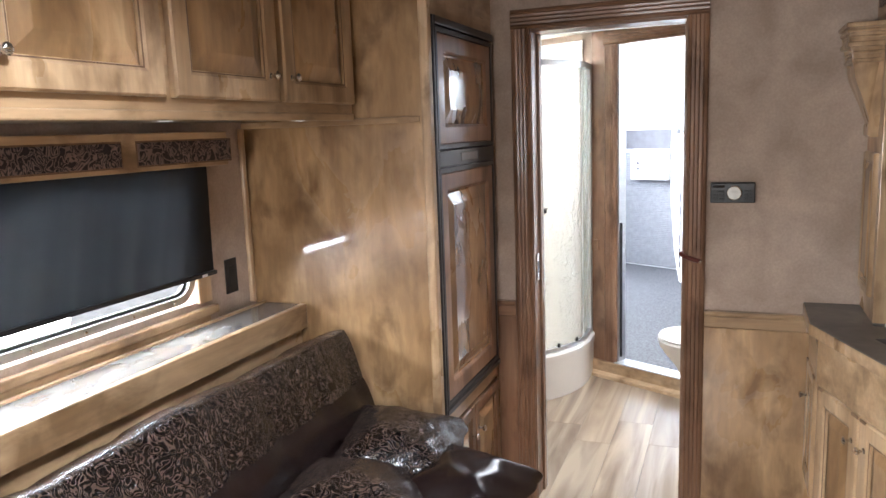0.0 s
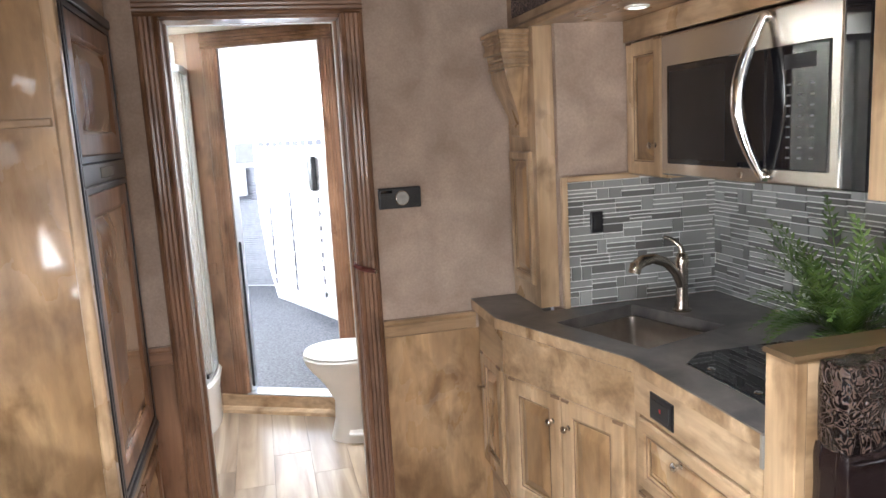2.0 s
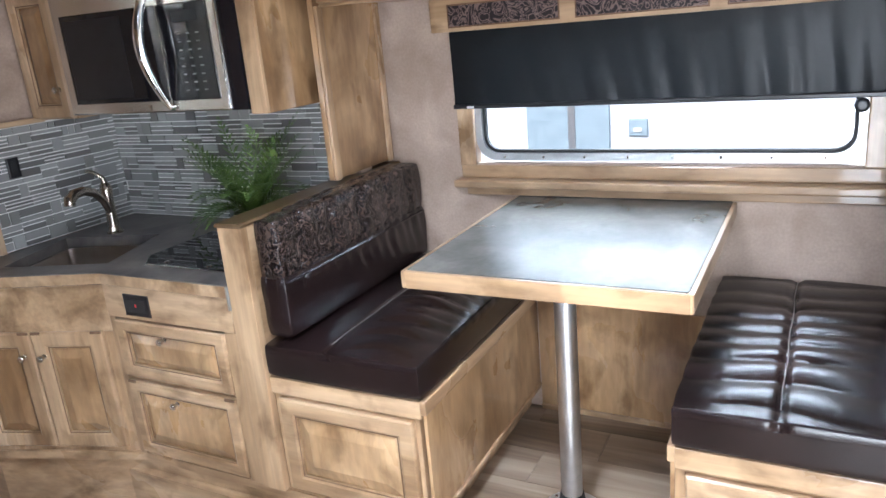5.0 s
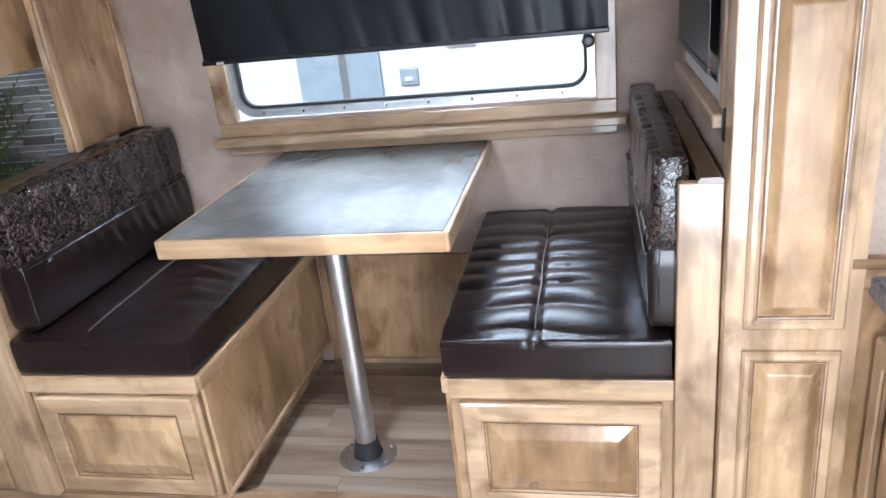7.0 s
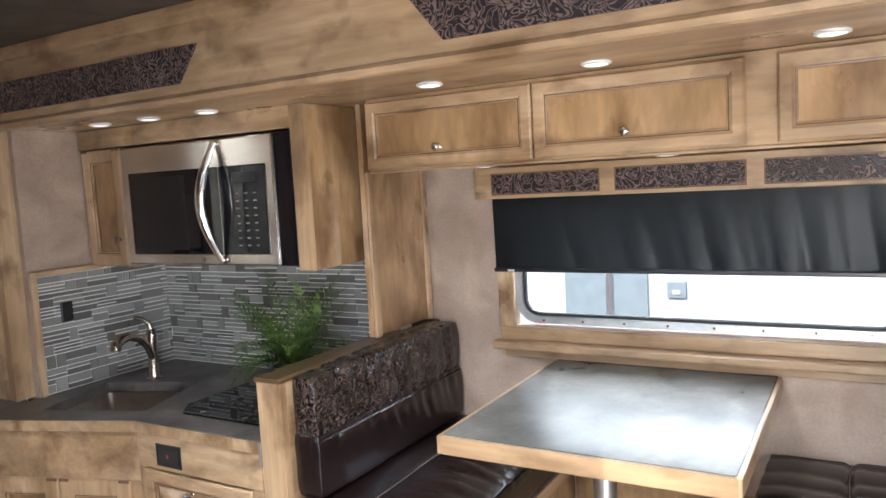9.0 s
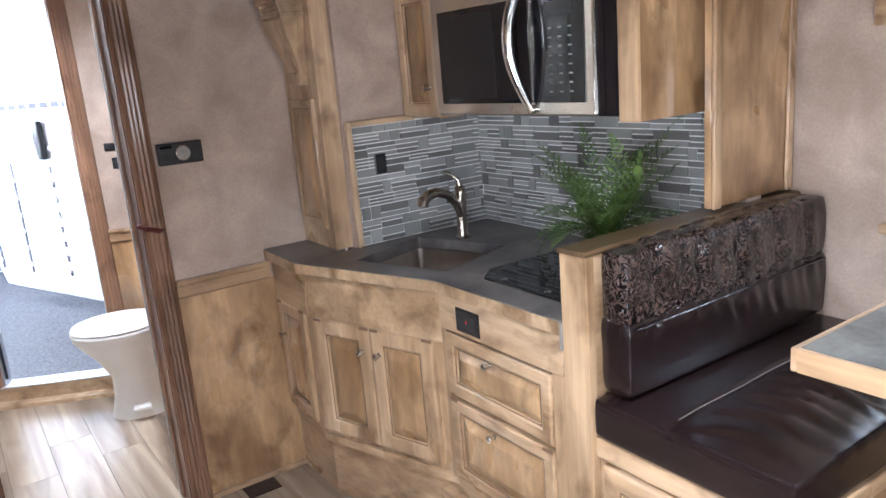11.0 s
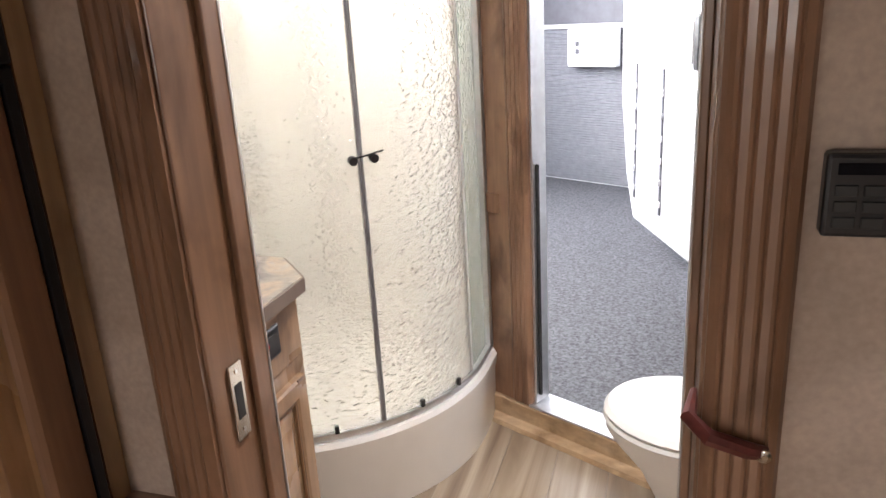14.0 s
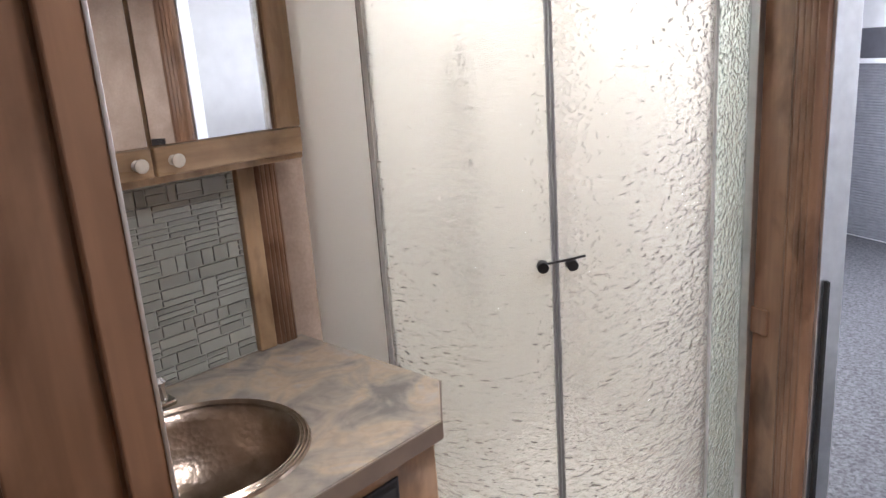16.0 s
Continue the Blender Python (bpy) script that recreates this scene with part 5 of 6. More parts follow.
ctl = part("control_strip", box(-0.376, -0.346, 3.012, 3.61, 1.449, 1.504, 0.003), BLACK, fr)
part("display", box(-0.347, -0.344, 3.22, 3.40, 1.462, 1.492, 0.002), plain("grey_display", (0.25, 0.25, 0.24), 0.2), ctl, "grey control display")
part("top_strip", box(-0.376, -0.342, 3.004, 3.618, 1.902, 1.93, 0.004), BLACK, fr)
part("bottom_strip", box(-0.376, -0.342, 3.004, 3.618, 0.604, 0.626, 0.004), BLACK, fr)
part("side_strip", box(-0.376, -0.346, 2.994, 3.0115, 0.604, 1.93, 0.003), BLACK, fr)

ohl = thing("overhead_cabinet", "alder overhead cabinet with raised-panel doors above the sofa", "wall cabinet", (-0.85, 2.0, 1.622))
part("body", box(LX + 0.002, -0.632, 0.9, 2.9475, 1.622, CEIL_Z - 0.003), WOODH, ohl)
part("face_frame", box(-0.632, -0.618, 0.9, 2.9475, 1.622, CEIL_Z - 0.003, 0.002), WOODH, ohl)
part("light_lip", box(-0.638, -0.612, 0.9, 2.9475, 1.612, 1.634, 0.004), WOODH, ohl)
for y0, y1, kx in ((2.535, 2.935, 0.035), (2.105, 2.505, 0.365), (1.65, 2.075, 0.035), (1.21, 1.62, 0.37)):
    panel_door(ohl, y1 - y0, 0.415, facing(-0.618, y0, 1.662, "x"), WOODV, PANEL, (kx, 0.065), 0.062)

ledge = thing("sofa_ledge", "dark laminate ledge below the sofa window", "ledge", (-0.95, 2.0, 0.955))
part("top", box(LX + 0.050, -0.872, 0.95, 2.9585, 0.955, 0.985, 0.003), LEDGETOP, ledge)
part("back_strip", box(LX + 0.032, LX + 0.049, 0.95, 2.9585, 0.955, 0.990, 0.003), WOODH, ledge, "thin alder back strip")
ledge_front = thing("sofa_back_panel", "alder front board of the ledge behind the sofa", "panel", (-0.86, 2.0, 0.0), kind="structure")
part("board", box(-0.90, -0.872, 0.95, 2.9585, 0.0, 0.953), WOODH, ledge_front)
part("nosing", box(-0.8715, -0.846, 0.95, 2.9585, 0.90, 0.987, 0.004), WOODH, ledge_front)
outlet("wall_outlet", "black double outlet on the papered wall beside the blind", LX, 2.800, 1.045, "x", 0.062, 0.118)
solid("wall_trim_left", box(LX + 0.001, LX + 0.016, 2.925, 2.9475, 0.99, 1.60, 0.004), WOODV, "thin alder corner strip", "trim", **S)

sofa = thing("sofa", "dark brown leather sofa with tooled scroll-pattern backrest", "sofa", (-0.5, 2.0, 0))


def back_pleat(u, v, w):
    return -0.014 * (0.5 + 0.5 * math.cos(v * 27)) ** 6 * (1.0 if w < 0.1 else 0.5) + 0.006 * math.sin(v * 9)


lean = Matrix.Translation((-0.605, 2.0, 0.47)) @ Euler((0, radians(-17), 0)).to_matrix().to_4x4() @ Matrix.Translation((0.80, -2.0, -0.47))
part("backrest", soft(-0.865, -0.712, 1.02, 2.93, 0.47, 0.755, 4.5, 60, back_pleat), LEATHER, sofa, tf=lean, smooth=True)
part("scroll_band", soft(-0.868, -0.714, 1.02, 2.925, 0.665, 0.935, 3.4, 64, back_pleat), SCROLL, sofa, "tooled scroll-pattern leather band", tf=lean, smooth=True)
part("seat", soft(-0.80, -0.10, 1.02, 2.945, 0.30, 0.475, 7, 24, lambda u, v, w: 0.004 * math.sin(v * 30) * (1 - abs(u)) if w > 0.5 else 0), LEATHER, sofa, smooth=True)
part("base", box(-0.84, -0.15, 1.04, 2.93, 0.0, 0.31, 0.004), WOODH, sofa, "alder sofa base")


def pillow(label, at, size, turn, material, seed, thick):
    p = thing("throw_pillow", label, "pillow", at, "sofa pillows")
    rn = random.Random(seed)
    ph = [rn.uniform(0, 6.28) for _ in range(6)]

    def lumps(u, v, w):
        edge = max(abs(u), abs(v))
        return 0.006 * math.sin(5 * u + ph[0] + 3 * v) * math.sin(4 * v + ph[1]) + 0.004 * math.sin(11 * (u - v) + ph[2]) * edge
    bm = soft(-size / 2, size / 2, -size / 2, size / 2, -thick / 2, thick / 2, 2.6, 22, lumps)
    for v in bm.verts:
        u, w = v.co.x / (size / 2), v.co.y / (size / 2)
        r = min(1.0, max(abs(u), abs(w)))
        v.co.z *= max(0.06, 1 - r ** 3.2)
        k = 1 + 0.10 * min(abs(u), abs(w)) * r
        v.co.x *= k
        v.co.y *= k
    tf = Matrix.Translation(at) @ Euler([radians(a) for a in turn]).to_matrix().to_4x4()
    part("cover", bm, material, p, tf=tf, smooth=True)
    return p


pillow("tooled scroll-pattern leather throw pillow lying on the sofa", (-0.40, 2.755, 0.615), 0.36, (6, 8, 14), SCROLL, 1, 0.15)
pillow("tooled scroll-pattern leather throw pillow leaning on another", (-0.40, 2.46, 0.590), 0.38, (-8, 10, 20), SCROLL, 2, 0.15)
pillow("black glossy leather pillow at the sofa front", (-0.16, 2.655, 0.545), 0.35, (4, 6, -8), LEATHER, 3, 0.17)

# ---- bathroom ----
van = thing("vanity_cabinet", "alder bathroom vanity cabinet with raised-panel doors", "cabinet", (-0.78, 4.1, 0))
part("body", prism([(LX + 0.003, PY + 0.115), (-0.505, PY + 0.115), (-0.505, 4.415), (-0.605, 4.515), (LX + 0.003, 4.515)], 0.0, 0.70), VANITY, van)
part("apron", box(-0.516, -0.502, PY + 0.117, 4.412, 0.70, 0.868, 0.002), VANITY, van)
part("apron", prism([(-0.505, 4.412), (-0.606, 4.513), (LX + 0.01, 4.513), (LX + 0.01, 4.50), (-0.612, 4.50), (-0.517, 4.405)], 0.70, 0.868), VANITY, van)
for k in range(2):
    panel_door(van, 0.288, 0.56, facing(-0.505, PY + 0.135 + 0.30 * k, 0.10, "x"), VANITY, STAINPANEL, (0.258 if k == 0 else 0.03, 0.47), 0.055, knob_mat=IVORY)
vt = solid("vanity_counter", prism([(LX + 0.002, PY + 0.115), (-0.472, PY + 0.115), (-0.472, 4.405), (-0.590, 4.530), (LX + 0.002, 4.535)], 0.869, 0.902, 0.003), BATHTOP, "mottled stone-look laminate vanity counter", "counter")
cut = solid("basin_cut", lathe([(0.176, 0.80), (0.176, 1.0)], (-0.745, 4.07, 0), "Z", 48), BATHTOP)
md = vt.modifiers.new("basin_opening", "BOOLEAN")
md.operation, md.object, md.solver = "DIFFERENCE", cut, "EXACT"
dg = bpy.context.evaluated_depsgraph_get()
vt_mesh = bpy.data.meshes.new_from_object(vt.evaluated_get(dg))
vt.modifiers.clear()
vt.data = vt_mesh
bpy.data.objects.remove(cut)
part("edge_band", box(-0.4725, -0.468, PY + 0.115, 4.403, 0.866, 0.9005, 0.001), plain("brown_edge", (0.16, 0.115, 0.085), 0.35), vt, "brown bevelled edge")
part("edge_band", prism([(-0.470, 4.4065), (-0.588, 4.5325), (-0.591, 4.530), (-0.4725, 4.4045)], 0.866, 0.9005), plain("brown_edge_corner", (0.16, 0.115, 0.085), 0.35), vt, "brown bevelled edge")
bas = thing("bathroom_sink", "round hammered bronze drop-in sink", "sink", (-0.745, 4.07, 0.75))
part("basin", lathe([(0.198, 0.9025), (0.196, 0.908), (0.182, 0.909), (0.172, 0.902), (0.165, 0.88), (0.150, 0.83), (0.115, 0.782), (0.06, 0.764), (0.022, 0.760)], (-0.745, 4.07, 0), "Z", 48, open_top=True), COPPER, bas, smooth=True)
for k in range(3):
    rr = 0.176 + 0.007 * k
    part("bead_ring", lathe([(rr, 0.9088), (rr + 0.002, 0.911), (rr + 0.004, 0.9088)], (-0.745, 4.07, 0), "Z", 48, open_top=True, open_end=True), COPPER, bas, smooth=True)
part("drain", lathe([(0.021, 0.761), (0.019, 0.764), (0.008, 0.763)], (-0.745, 4.07, 0), "Z", 20), NICKEL, bas)
bf = thing("bathroom_faucet", "brushed nickel bathroom faucet", "faucet", (-0.975, 4.07, 0.902))
part("base", box(-1.005, -0.955, 3.99, 4.15, 0.9025, 0.917, 0.006), NICKEL, bf)
part("spout", tube([(-0.98, 4.07, 0.915), (-0.98, 4.07, 0.98), (-0.965, 4.07, 1.01), (-0.92, 4.07, 1.015), (-0.88, 4.07, 0.995)], [0.014, 0.013, 0.013, 0.012, 0.011], 12), NICKEL, bf, smooth=True)
for dy in (-0.055, 0.055):
    part("handle", lathe([(0.015, 0.917), (0.013, 0.945), (0.018, 0.955), (0.010, 0.965)], (-0.98, 4.07 + dy, 0), "Z", 16), CHROME, bf, smooth=True)
outlet("vanity_outlet", "black outlet plate with a red indicator on the vanity", -0.502, 4.195, 0.752, "x", 0.115, 0.072, True, True)

bsplash = thing("bath_splashback", "pale grey-green glass strip mosaic above the vanity", "splashback", (LX, 4.0, 0.902), kind="structure")
part("grout", box(LX + 0.001, LX + 0.006, PY + 0.115, 4.405, 0.903, 1.36), plain("grey_grout", (0.45, 0.45, 0.41), 0.8), bsplash, "grey grout bed")
solid("bath_trim_1", box(LX + 0.001, LX + 0.022, 4.406, 4.452, 0.903, CEIL_Z - 0.003, 0.004), WOODV, "upright alder board beside the mosaic", "trim", **S)
solid("bath_trim_2", moulding((LX, 4.456, 0.903), (LX, 4.456, CEIL_Z - 0.003), [(-u, v) for u, v in fluted(0.06, 0.022)], (0, 1, 0)), TRIM, "fluted stained casing beside the shower", "trim", **S)
mc = thing("mirror_cabinet", "alder medicine cabinet with mirrored doors and ivory knobs", "mirror cabinet", (-1.0, 4.1, 1.34))
part("body", box(LX + 0.002, -0.952, PY + 0.13, 4.525, 1.345, 1.96, 0.003), WOODV, mc)
for y0, y1, kx in ((PY + 0.145, 4.172, 0.335), (4.177, 4.515, 0.035)):
    w, h = y1 - y0, 0.585
    tf = facing(-0.952, y0, 1.36, "x")
    near = kx > 0.2
    d = part("door", box(0, w, -0.018, 0, 0, 0.056, 0.004), WOODH, mc, tf=tf)
    part("top_rail", box(0, w, -0.018, 0, h - 0.056, h, 0.004), WOODH, d, tf=tf)
    x0, x1 = (0, 0.062) if near else (w - 0.062, w)
    part("stile", box(x0, x1, -0.0185, -0.0005, 0.0565, h - 0.0565, 0.004), WOODV, d, tf=tf)
    g0, g1 = (0.0625, 0.067) if near else (w - 0.067, w - 0.0625)
    part("glaze_line", box(g0, g1, -0.013, -0.001, 0.0565, h - 0.0565, 0.001), GLAZE, d, "dark glazed groove", tf=tf)
    m0, m1 = (0.0675, w - 0.001) if near else (0.001, w - 0.0675)
    part("mirror", box(m0, m1, -0.010, -0.001, 0.0565, h - 0.0565, 0.0015), MIRROR, d, "mirror glass running to the meeting edge", tf=tf)
    part("knob", lathe([(a * 1.15, b_) for a, b_ in KNOB], (0, 0, 0), "-Y", 16), IVORY, d, "ivory round knob", tf=tf @ Matrix.Translation((kx, -0.018, 0.028)), smooth=True)

# shower cubicle: quadrant tray, curved glass
CX, CY, R = -0.92, 5.23, 0.640


def quadrant(r, lx=0.0, back=True):
    pts = [(CX + r * math.cos(a), CY + r * math.sin(a)) for a in [radians(-90 + 90 * k / 24) for k in range(25)]]
    return pts


def slant_y(x):
    return 5.385 - math.tan(radians(27.1)) * (x + 0.28)


sh = thing("shower_cubicle", "white quadrant shower with curved rain-pattern glass doors", "shower", (-0.75, 5.0, 0))
skirt_path = quadrant(R + 0.02) + [(CX + R + 0.02, slant_y(CX + R + 0.02) - 0.004)]
skirt_path = [(LX + 0.004, CY - R - 0.02)] + skirt_path


def swept(path, profile):
    """A closed profile of (outward, up) swept along a plan path."""
    bm = bmesh.new()
    loops = []
    n = len(path)
    for i, (x, y) in enumerate(path):
        a = Vector(path[min(i + 1, n - 1)]) - Vector(path[max(i - 1, 0)])
        a.normalize()
        out = Vector((a.y, -a.x))
        loops.append([bm.verts.new((x + out.x * u, y + out.y * u, v)) for u, v in profile])
    m = len(profile)
    for p, q in zip(loops, loops[1:]):
        for k in range(m):
            bm.faces.new((p[k], p[(k + 1) % m], q[(k + 1) % m], q[k]))
    bm.faces.new(loops[0]), bm.faces.new(loops[-1])
    return bm


part("tray_skirt", swept(skirt_path, [(-0.06, 0.0), (0.0, 0.0), (0.004, 0.02), (0.006, 0.20), (0.014, 0.235), (0.016, 0.262), (0.006, 0.275), (-0.04, 0.278), (-0.06, 0.262)]), ACRYL, sh, smooth=True)
part("tray_floor", prism([(LX + 0.006, CY - R + 0.03)] + quadrant(R - 0.036) + [(CX + R - 0.036, slant_y(CX + R - 0.036) - 0.01), (LX + 0.006, slant_y(LX) - 0.03)], 0.02, 0.16), ACRYL, sh)
gp = quadrant(R) + [(CX + R, slant_y(CX + R) - 0.006)]
full = [(LX + 0.01, CY - R)] + gp
RAILP2 = [(-0.016, 0), (0.016, 0), (0.018, 0.008), (0.016, 0.034), (-0.016, 0.034)]
part("bottom_rail", swept(full, [(u, 0.279 + v * 0.6) for u, v in RAILP2]), ALU, sh, "satin metal rail", smooth=True)
part("top_rail", swept(full, [(u, 1.90 + v) for u, v in RAILP2]), ALU, sh, "satin metal rail", smooth=True)


def arc(a0, a1, n=14):
    return [(CX + R * math.cos(radians(a0 + (a1 - a0) * k / n)), CY + R * math.sin(radians(a0 + (a1 - a0) * k / n))) for k in range(n + 1)]


def pane(path, off, m, name, label):
    o = part(name, swept(path, [(off - 0.003, 0.302), (off + 0.003, 0.302), (off + 0.003, 1.898), (off - 0.003, 1.898)]), m, sh, label, smooth=True)
    return o


pane(arc(-80, -45.7), 0.006, RAIN, "door_pane", "curved rain-pattern glass door")
pane(arc(-44.3, -8), 0.006, RAIN, "door_pane", "curved rain-pattern glass door")
pane([(LX + 0.012, CY - R), (CX - 0.02, CY - R)] + arc(-90, -78.5, 5), -0.004, FROST, "side_pane", "fixed frosted white panel")
pane(arc(-9, 0, 5) + [(CX + R, slant_y(CX + R) - 0.03)], -0.004, SIDEGLASS, "side_pane", "pale green fixed glass panel")
for a in (-45.35, -44.65):
    p = arc(a - 0.22, a + 0.22, 1)
    part("door_seal", swept(p, [(-0.002, 0.30), (0.013, 0.30), (0.013, 1.90), (-0.002, 1.90)]), plain("grey_seal", (0.20, 0.195, 0.20), 0.4), sh, "grey magnetic door seal")
for a in (-79.2, -8.5):
    p = arc(a - 0.45, a + 0.45, 1)
    part("post", swept(p, [(-0.010, 0.30), (0.010, 0.30), (0.010, 1.90), (-0.010, 1.90)]), plain("pale_grey_profile", (0.55, 0.54, 0.52), 0.4), sh)
part("wall_post", box(CX + R - 0.016, CX + R + 0.018, slant_y(CX + R) - 0.05, slant_y(CX + R) - 0.012, 0.28, 1.93, 0.003), ALU, sh)
for a, nm in ((-58, 0), (-33, 1), (-18, 2), (-73, 3)):
    x, y = CX + (R + 0.014) * math.cos(radians(a)), CY + (R + 0.014) * math.sin(radians(a))
    part("roller", box(-0.007, 0.007, -0.008, 0.006, 0, 0.026, 0.003), BLACK, sh, "small black roller", tf=pose(x, y, 0.300, 0, 0, a + 90))
for a in (-47.6, -42.4):
    x, y = CX + (R + 0.006) * math.cos(radians(a)), CY + (R + 0.006) * math.sin(radians(a))
    d = (math.cos(radians(a)), math.sin(radians(a)))
    hd = part("handle", tube([(x, y, 1.108), (x + d[0] * 0.018, y + d[1] * 0.018, 1.108), (x + d[0] * 0.020, y + d[1] * 0.020, 1.108), (x + d[0] * 0.034, y + d[1] * 0.034, 1.106)], [0.006, 0.006, 0.013, 0.012], 14), BLACK, sh, "black door knob", smooth=True)
part("handle_latch", tube([(CX + (R + 0.034) * math.cos(radians(a)), CY + (R + 0.034) * math.sin(radians(a)), 1.112 + 0.004 * k) for k, a in enumerate((-47.6, -45, -42.4, -40))], 0.0028, 8), BLACK, sh)
part("surround", prism([(LX + 0.003, CY - R + 0.03), (LX + 0.012, CY - R + 0.03), (LX + 0.012, slant_y(LX) - 0.05), (-0.32, slant_y(-0.32) - 0.014), (-0.32, slant_y(-0.32) - 0.004), (LX + 0.003, slant_y(LX) - 0.006)], 0.16, 2.08), ACRYL, sh, "white acrylic wall lining")
shv = thing("shower_mixer", "chrome shower mixer and hand spray on the lining", "shower mixer", (LX + 0.02, 5.1, 1.1))
part("body", tube([(LX + 0.02, 5.02, 1.10), (LX + 0.02, 5.18, 1.10)], 0.024, 14), CHROME, shv)
part("hose", tube([(LX + 0.03, 5.10, 1.09), (LX + 0.07, 5.12, 0.75), (LX + 0.06, 5.15, 0.72), (LX + 0.04, 5.16, 1.0), (LX + 0.04, 5.16, 1.60)], 0.007, 8), CHROME, shv)
part("spray_head", lathe([(0.035, 0), (0.04, 0.01), (0.015, 0.03)], (LX + 0.07, 5.16, 1.62), "Z", 18), CHROME, shv)

# rear doorway in the slanted wall
rd = thing("door_2", "stained wooden rear doorway with a metal sill", "door frame", tuple(SLANT @ Vector((0.49, 0, 0))), kind="structure")
RC = fluted(0.086, 0.026)
tf = SLANT
part("casing", moulding((0.207, 0, 0.104), (0.207, 0, 2.03), RC, (-1, 0, 0)), TRIM, rd, tf=tf)
part("casing", moulding((0.783, 0, 2.03), (0.783, 0, 0.104), RC, (1, 0, 0)), TRIM, rd, tf=tf)
part("casing_head", moulding((0.121, 0, 2.03), (0.869, 0, 2.03), RC, (0, 0, 1)), TRIMX, rd, tf=tf)
part("side_board", box(0.03, 0.12, -0.012, -0.001, 0.0, CEIL_Z - 0.004, 0.002), TRIM, rd, tf=tf)
part("block", box(0.03, 0.085, -0.022, -0.0125, 0.80, 0.87, 0.004), TRIM, rd, tf=tf)
part("jamb", box(0.206, 0.216, 0.001, 0.075, 0.10, 2.03, 0.002), ALU, rd, "satin metal jamb", tf=tf)
part("jamb", box(0.774, 0.784, 0.001, 0.075, 0.10, 2.03, 0.002), ALU, rd, "satin metal jamb", tf=tf)
part("sill_board", box(0.03, 0.87, -0.030, -0.001, 0.0, 0.100, 0.006), WOODX, rd, "alder threshold board", tf=tf)
part("sill_lip", moulding((0.03, -0.03, 0.0), (0.87, -0.03, 0.0), [(0.0, 0), (0.030, 0), (0.026, 0.018), (0.012, 0.03), (0, 0.034)]), WOODX, rd, tf=tf)
part("metal_sill", box(0.20, 0.79, -0.028, 0.085, 0.1005, 0.108, 0.002), ALU, rd, "satin metal sill plate", tf=tf)
part("seal_strip", box(0.218, 0.230, 0.010, 0.020, 0.14, 0.98, 0.002), RUBBER, rd, "black rubber seal", tf=tf)

solid("chair_rail_4", moulding((0.869, 0, 0.80), (1.44, 0, 0.80), RAILP), WOODX, "alder chair rail in the bathroom", "rail", tf=SLANT, **S)
solid("wainscot_4", box(0.869, 1.43, -0.010, -0.001, 0.02, 0.80, 0.002), PANEL, "alder wainscot behind the toilet", "panelling", tf=SLANT, **S)
solid("wainscot_5", box(RX - 0.010, RX - 0.001, PY + 0.09, 4.74, 0.02, 0.80, 0.002), PANEL, "alder bathroom wainscot", "panelling", **S)
for k, (s0, z0, h) in enumerate(((0.92, 1.255, 0.038), (0.945, 1.165, 0.055))):
    sw = thing("light_switch", "black rocker switch plate on the papered wall", "switch", tuple(SLANT @ Vector((s0, 0, z0))), "bathroom switches")
    part("plate", box(s0, s0 + (0.075 if k == 0 else 0.06), -0.006, -0.0005, z0, z0 + h, 0.002), BLACK, sw, tf=SLANT)
    part("rocker", box(s0 + 0.01, s0 + 0.03, -0.009, -0.0062, z0 + 0.008, z0 + h - 0.008, 0.001), RUBBER, sw, tf=SLANT)

# toilet
wc = thing("toilet", "white ceramic low-tank toilet with closed lid", "toilet", (0.42, 4.72, 0))
TT = pose(0.43, 4.715, 0, 0, 0, -12)


def oval(rows, n=32):
    bm = bmesh.new()
    lp = []
    for cx, rx, ry, z in rows:
        lp.append([bm.verts.new((cx + rx * math.cos(2 * math.pi * k / n) * (1.0 if math.cos(2 * math.pi * k / n) < 0 else 0.92), ry * math.sin(2 * math.pi * k / n), z)) for k in range(n)])
    for a, c in zip(lp, lp[1:]):
        for k in range(n):
            bm.faces.new((a[k], a[(k + 1) % n], c[(k + 1) % n], c[k]))
    bm.faces.new(lp[0]), bm.faces.new(lp[-1])
    return bm


part("pedestal", oval([(0.03, 0.155, 0.115, 0.0), (0.03, 0.150, 0.110, 0.02), (0.02, 0.120, 0.092, 0.10), (0.02, 0.115, 0.092, 0.20), (0.0, 0.145, 0.120, 0.30), (-0.02, 0.185, 0.155, 0.37), (-0.02, 0.212, 0.175, 0.41), (-0.02, 0.212, 0.175, 0.43)]), WHITE, wc, tf=TT, smooth=True)
part("seat_ring", oval([(-0.02, 0.215, 0.178, 0.4315), (-0.02, 0.220, 0.182, 0.438), (-0.02, 0.216, 0.178, 0.449)]), WHITE, wc, tf=TT, smooth=True)
part("lid", oval([(-0.02, 0.213, 0.176, 0.4505), (-0.02, 0.217, 0.180, 0.458), (-0.02, 0.205, 0.168, 0.472), (-0.02, 0.12, 0.09, 0.478)]), WHITE, wc, tf=TT, smooth=True)
part("hinge_block", box(0.155, 0.235, -0.10, 0.10, 0.425, 0.492, 0.02), WHITE, wc, tf=TT, smooth=True)
part("water_valve", box(0.14, 0.20, -0.17, -0.11, 0.14, 0.20, 0.01), WHITE, wc, tf=TT)
part("hose", tube([(0.19, -0.14, 0.17), (0.28, -0.15, 0.16), (0.34, -0.13, 0.12)], 0.009, 8), CHROME, wc, tf=TT)
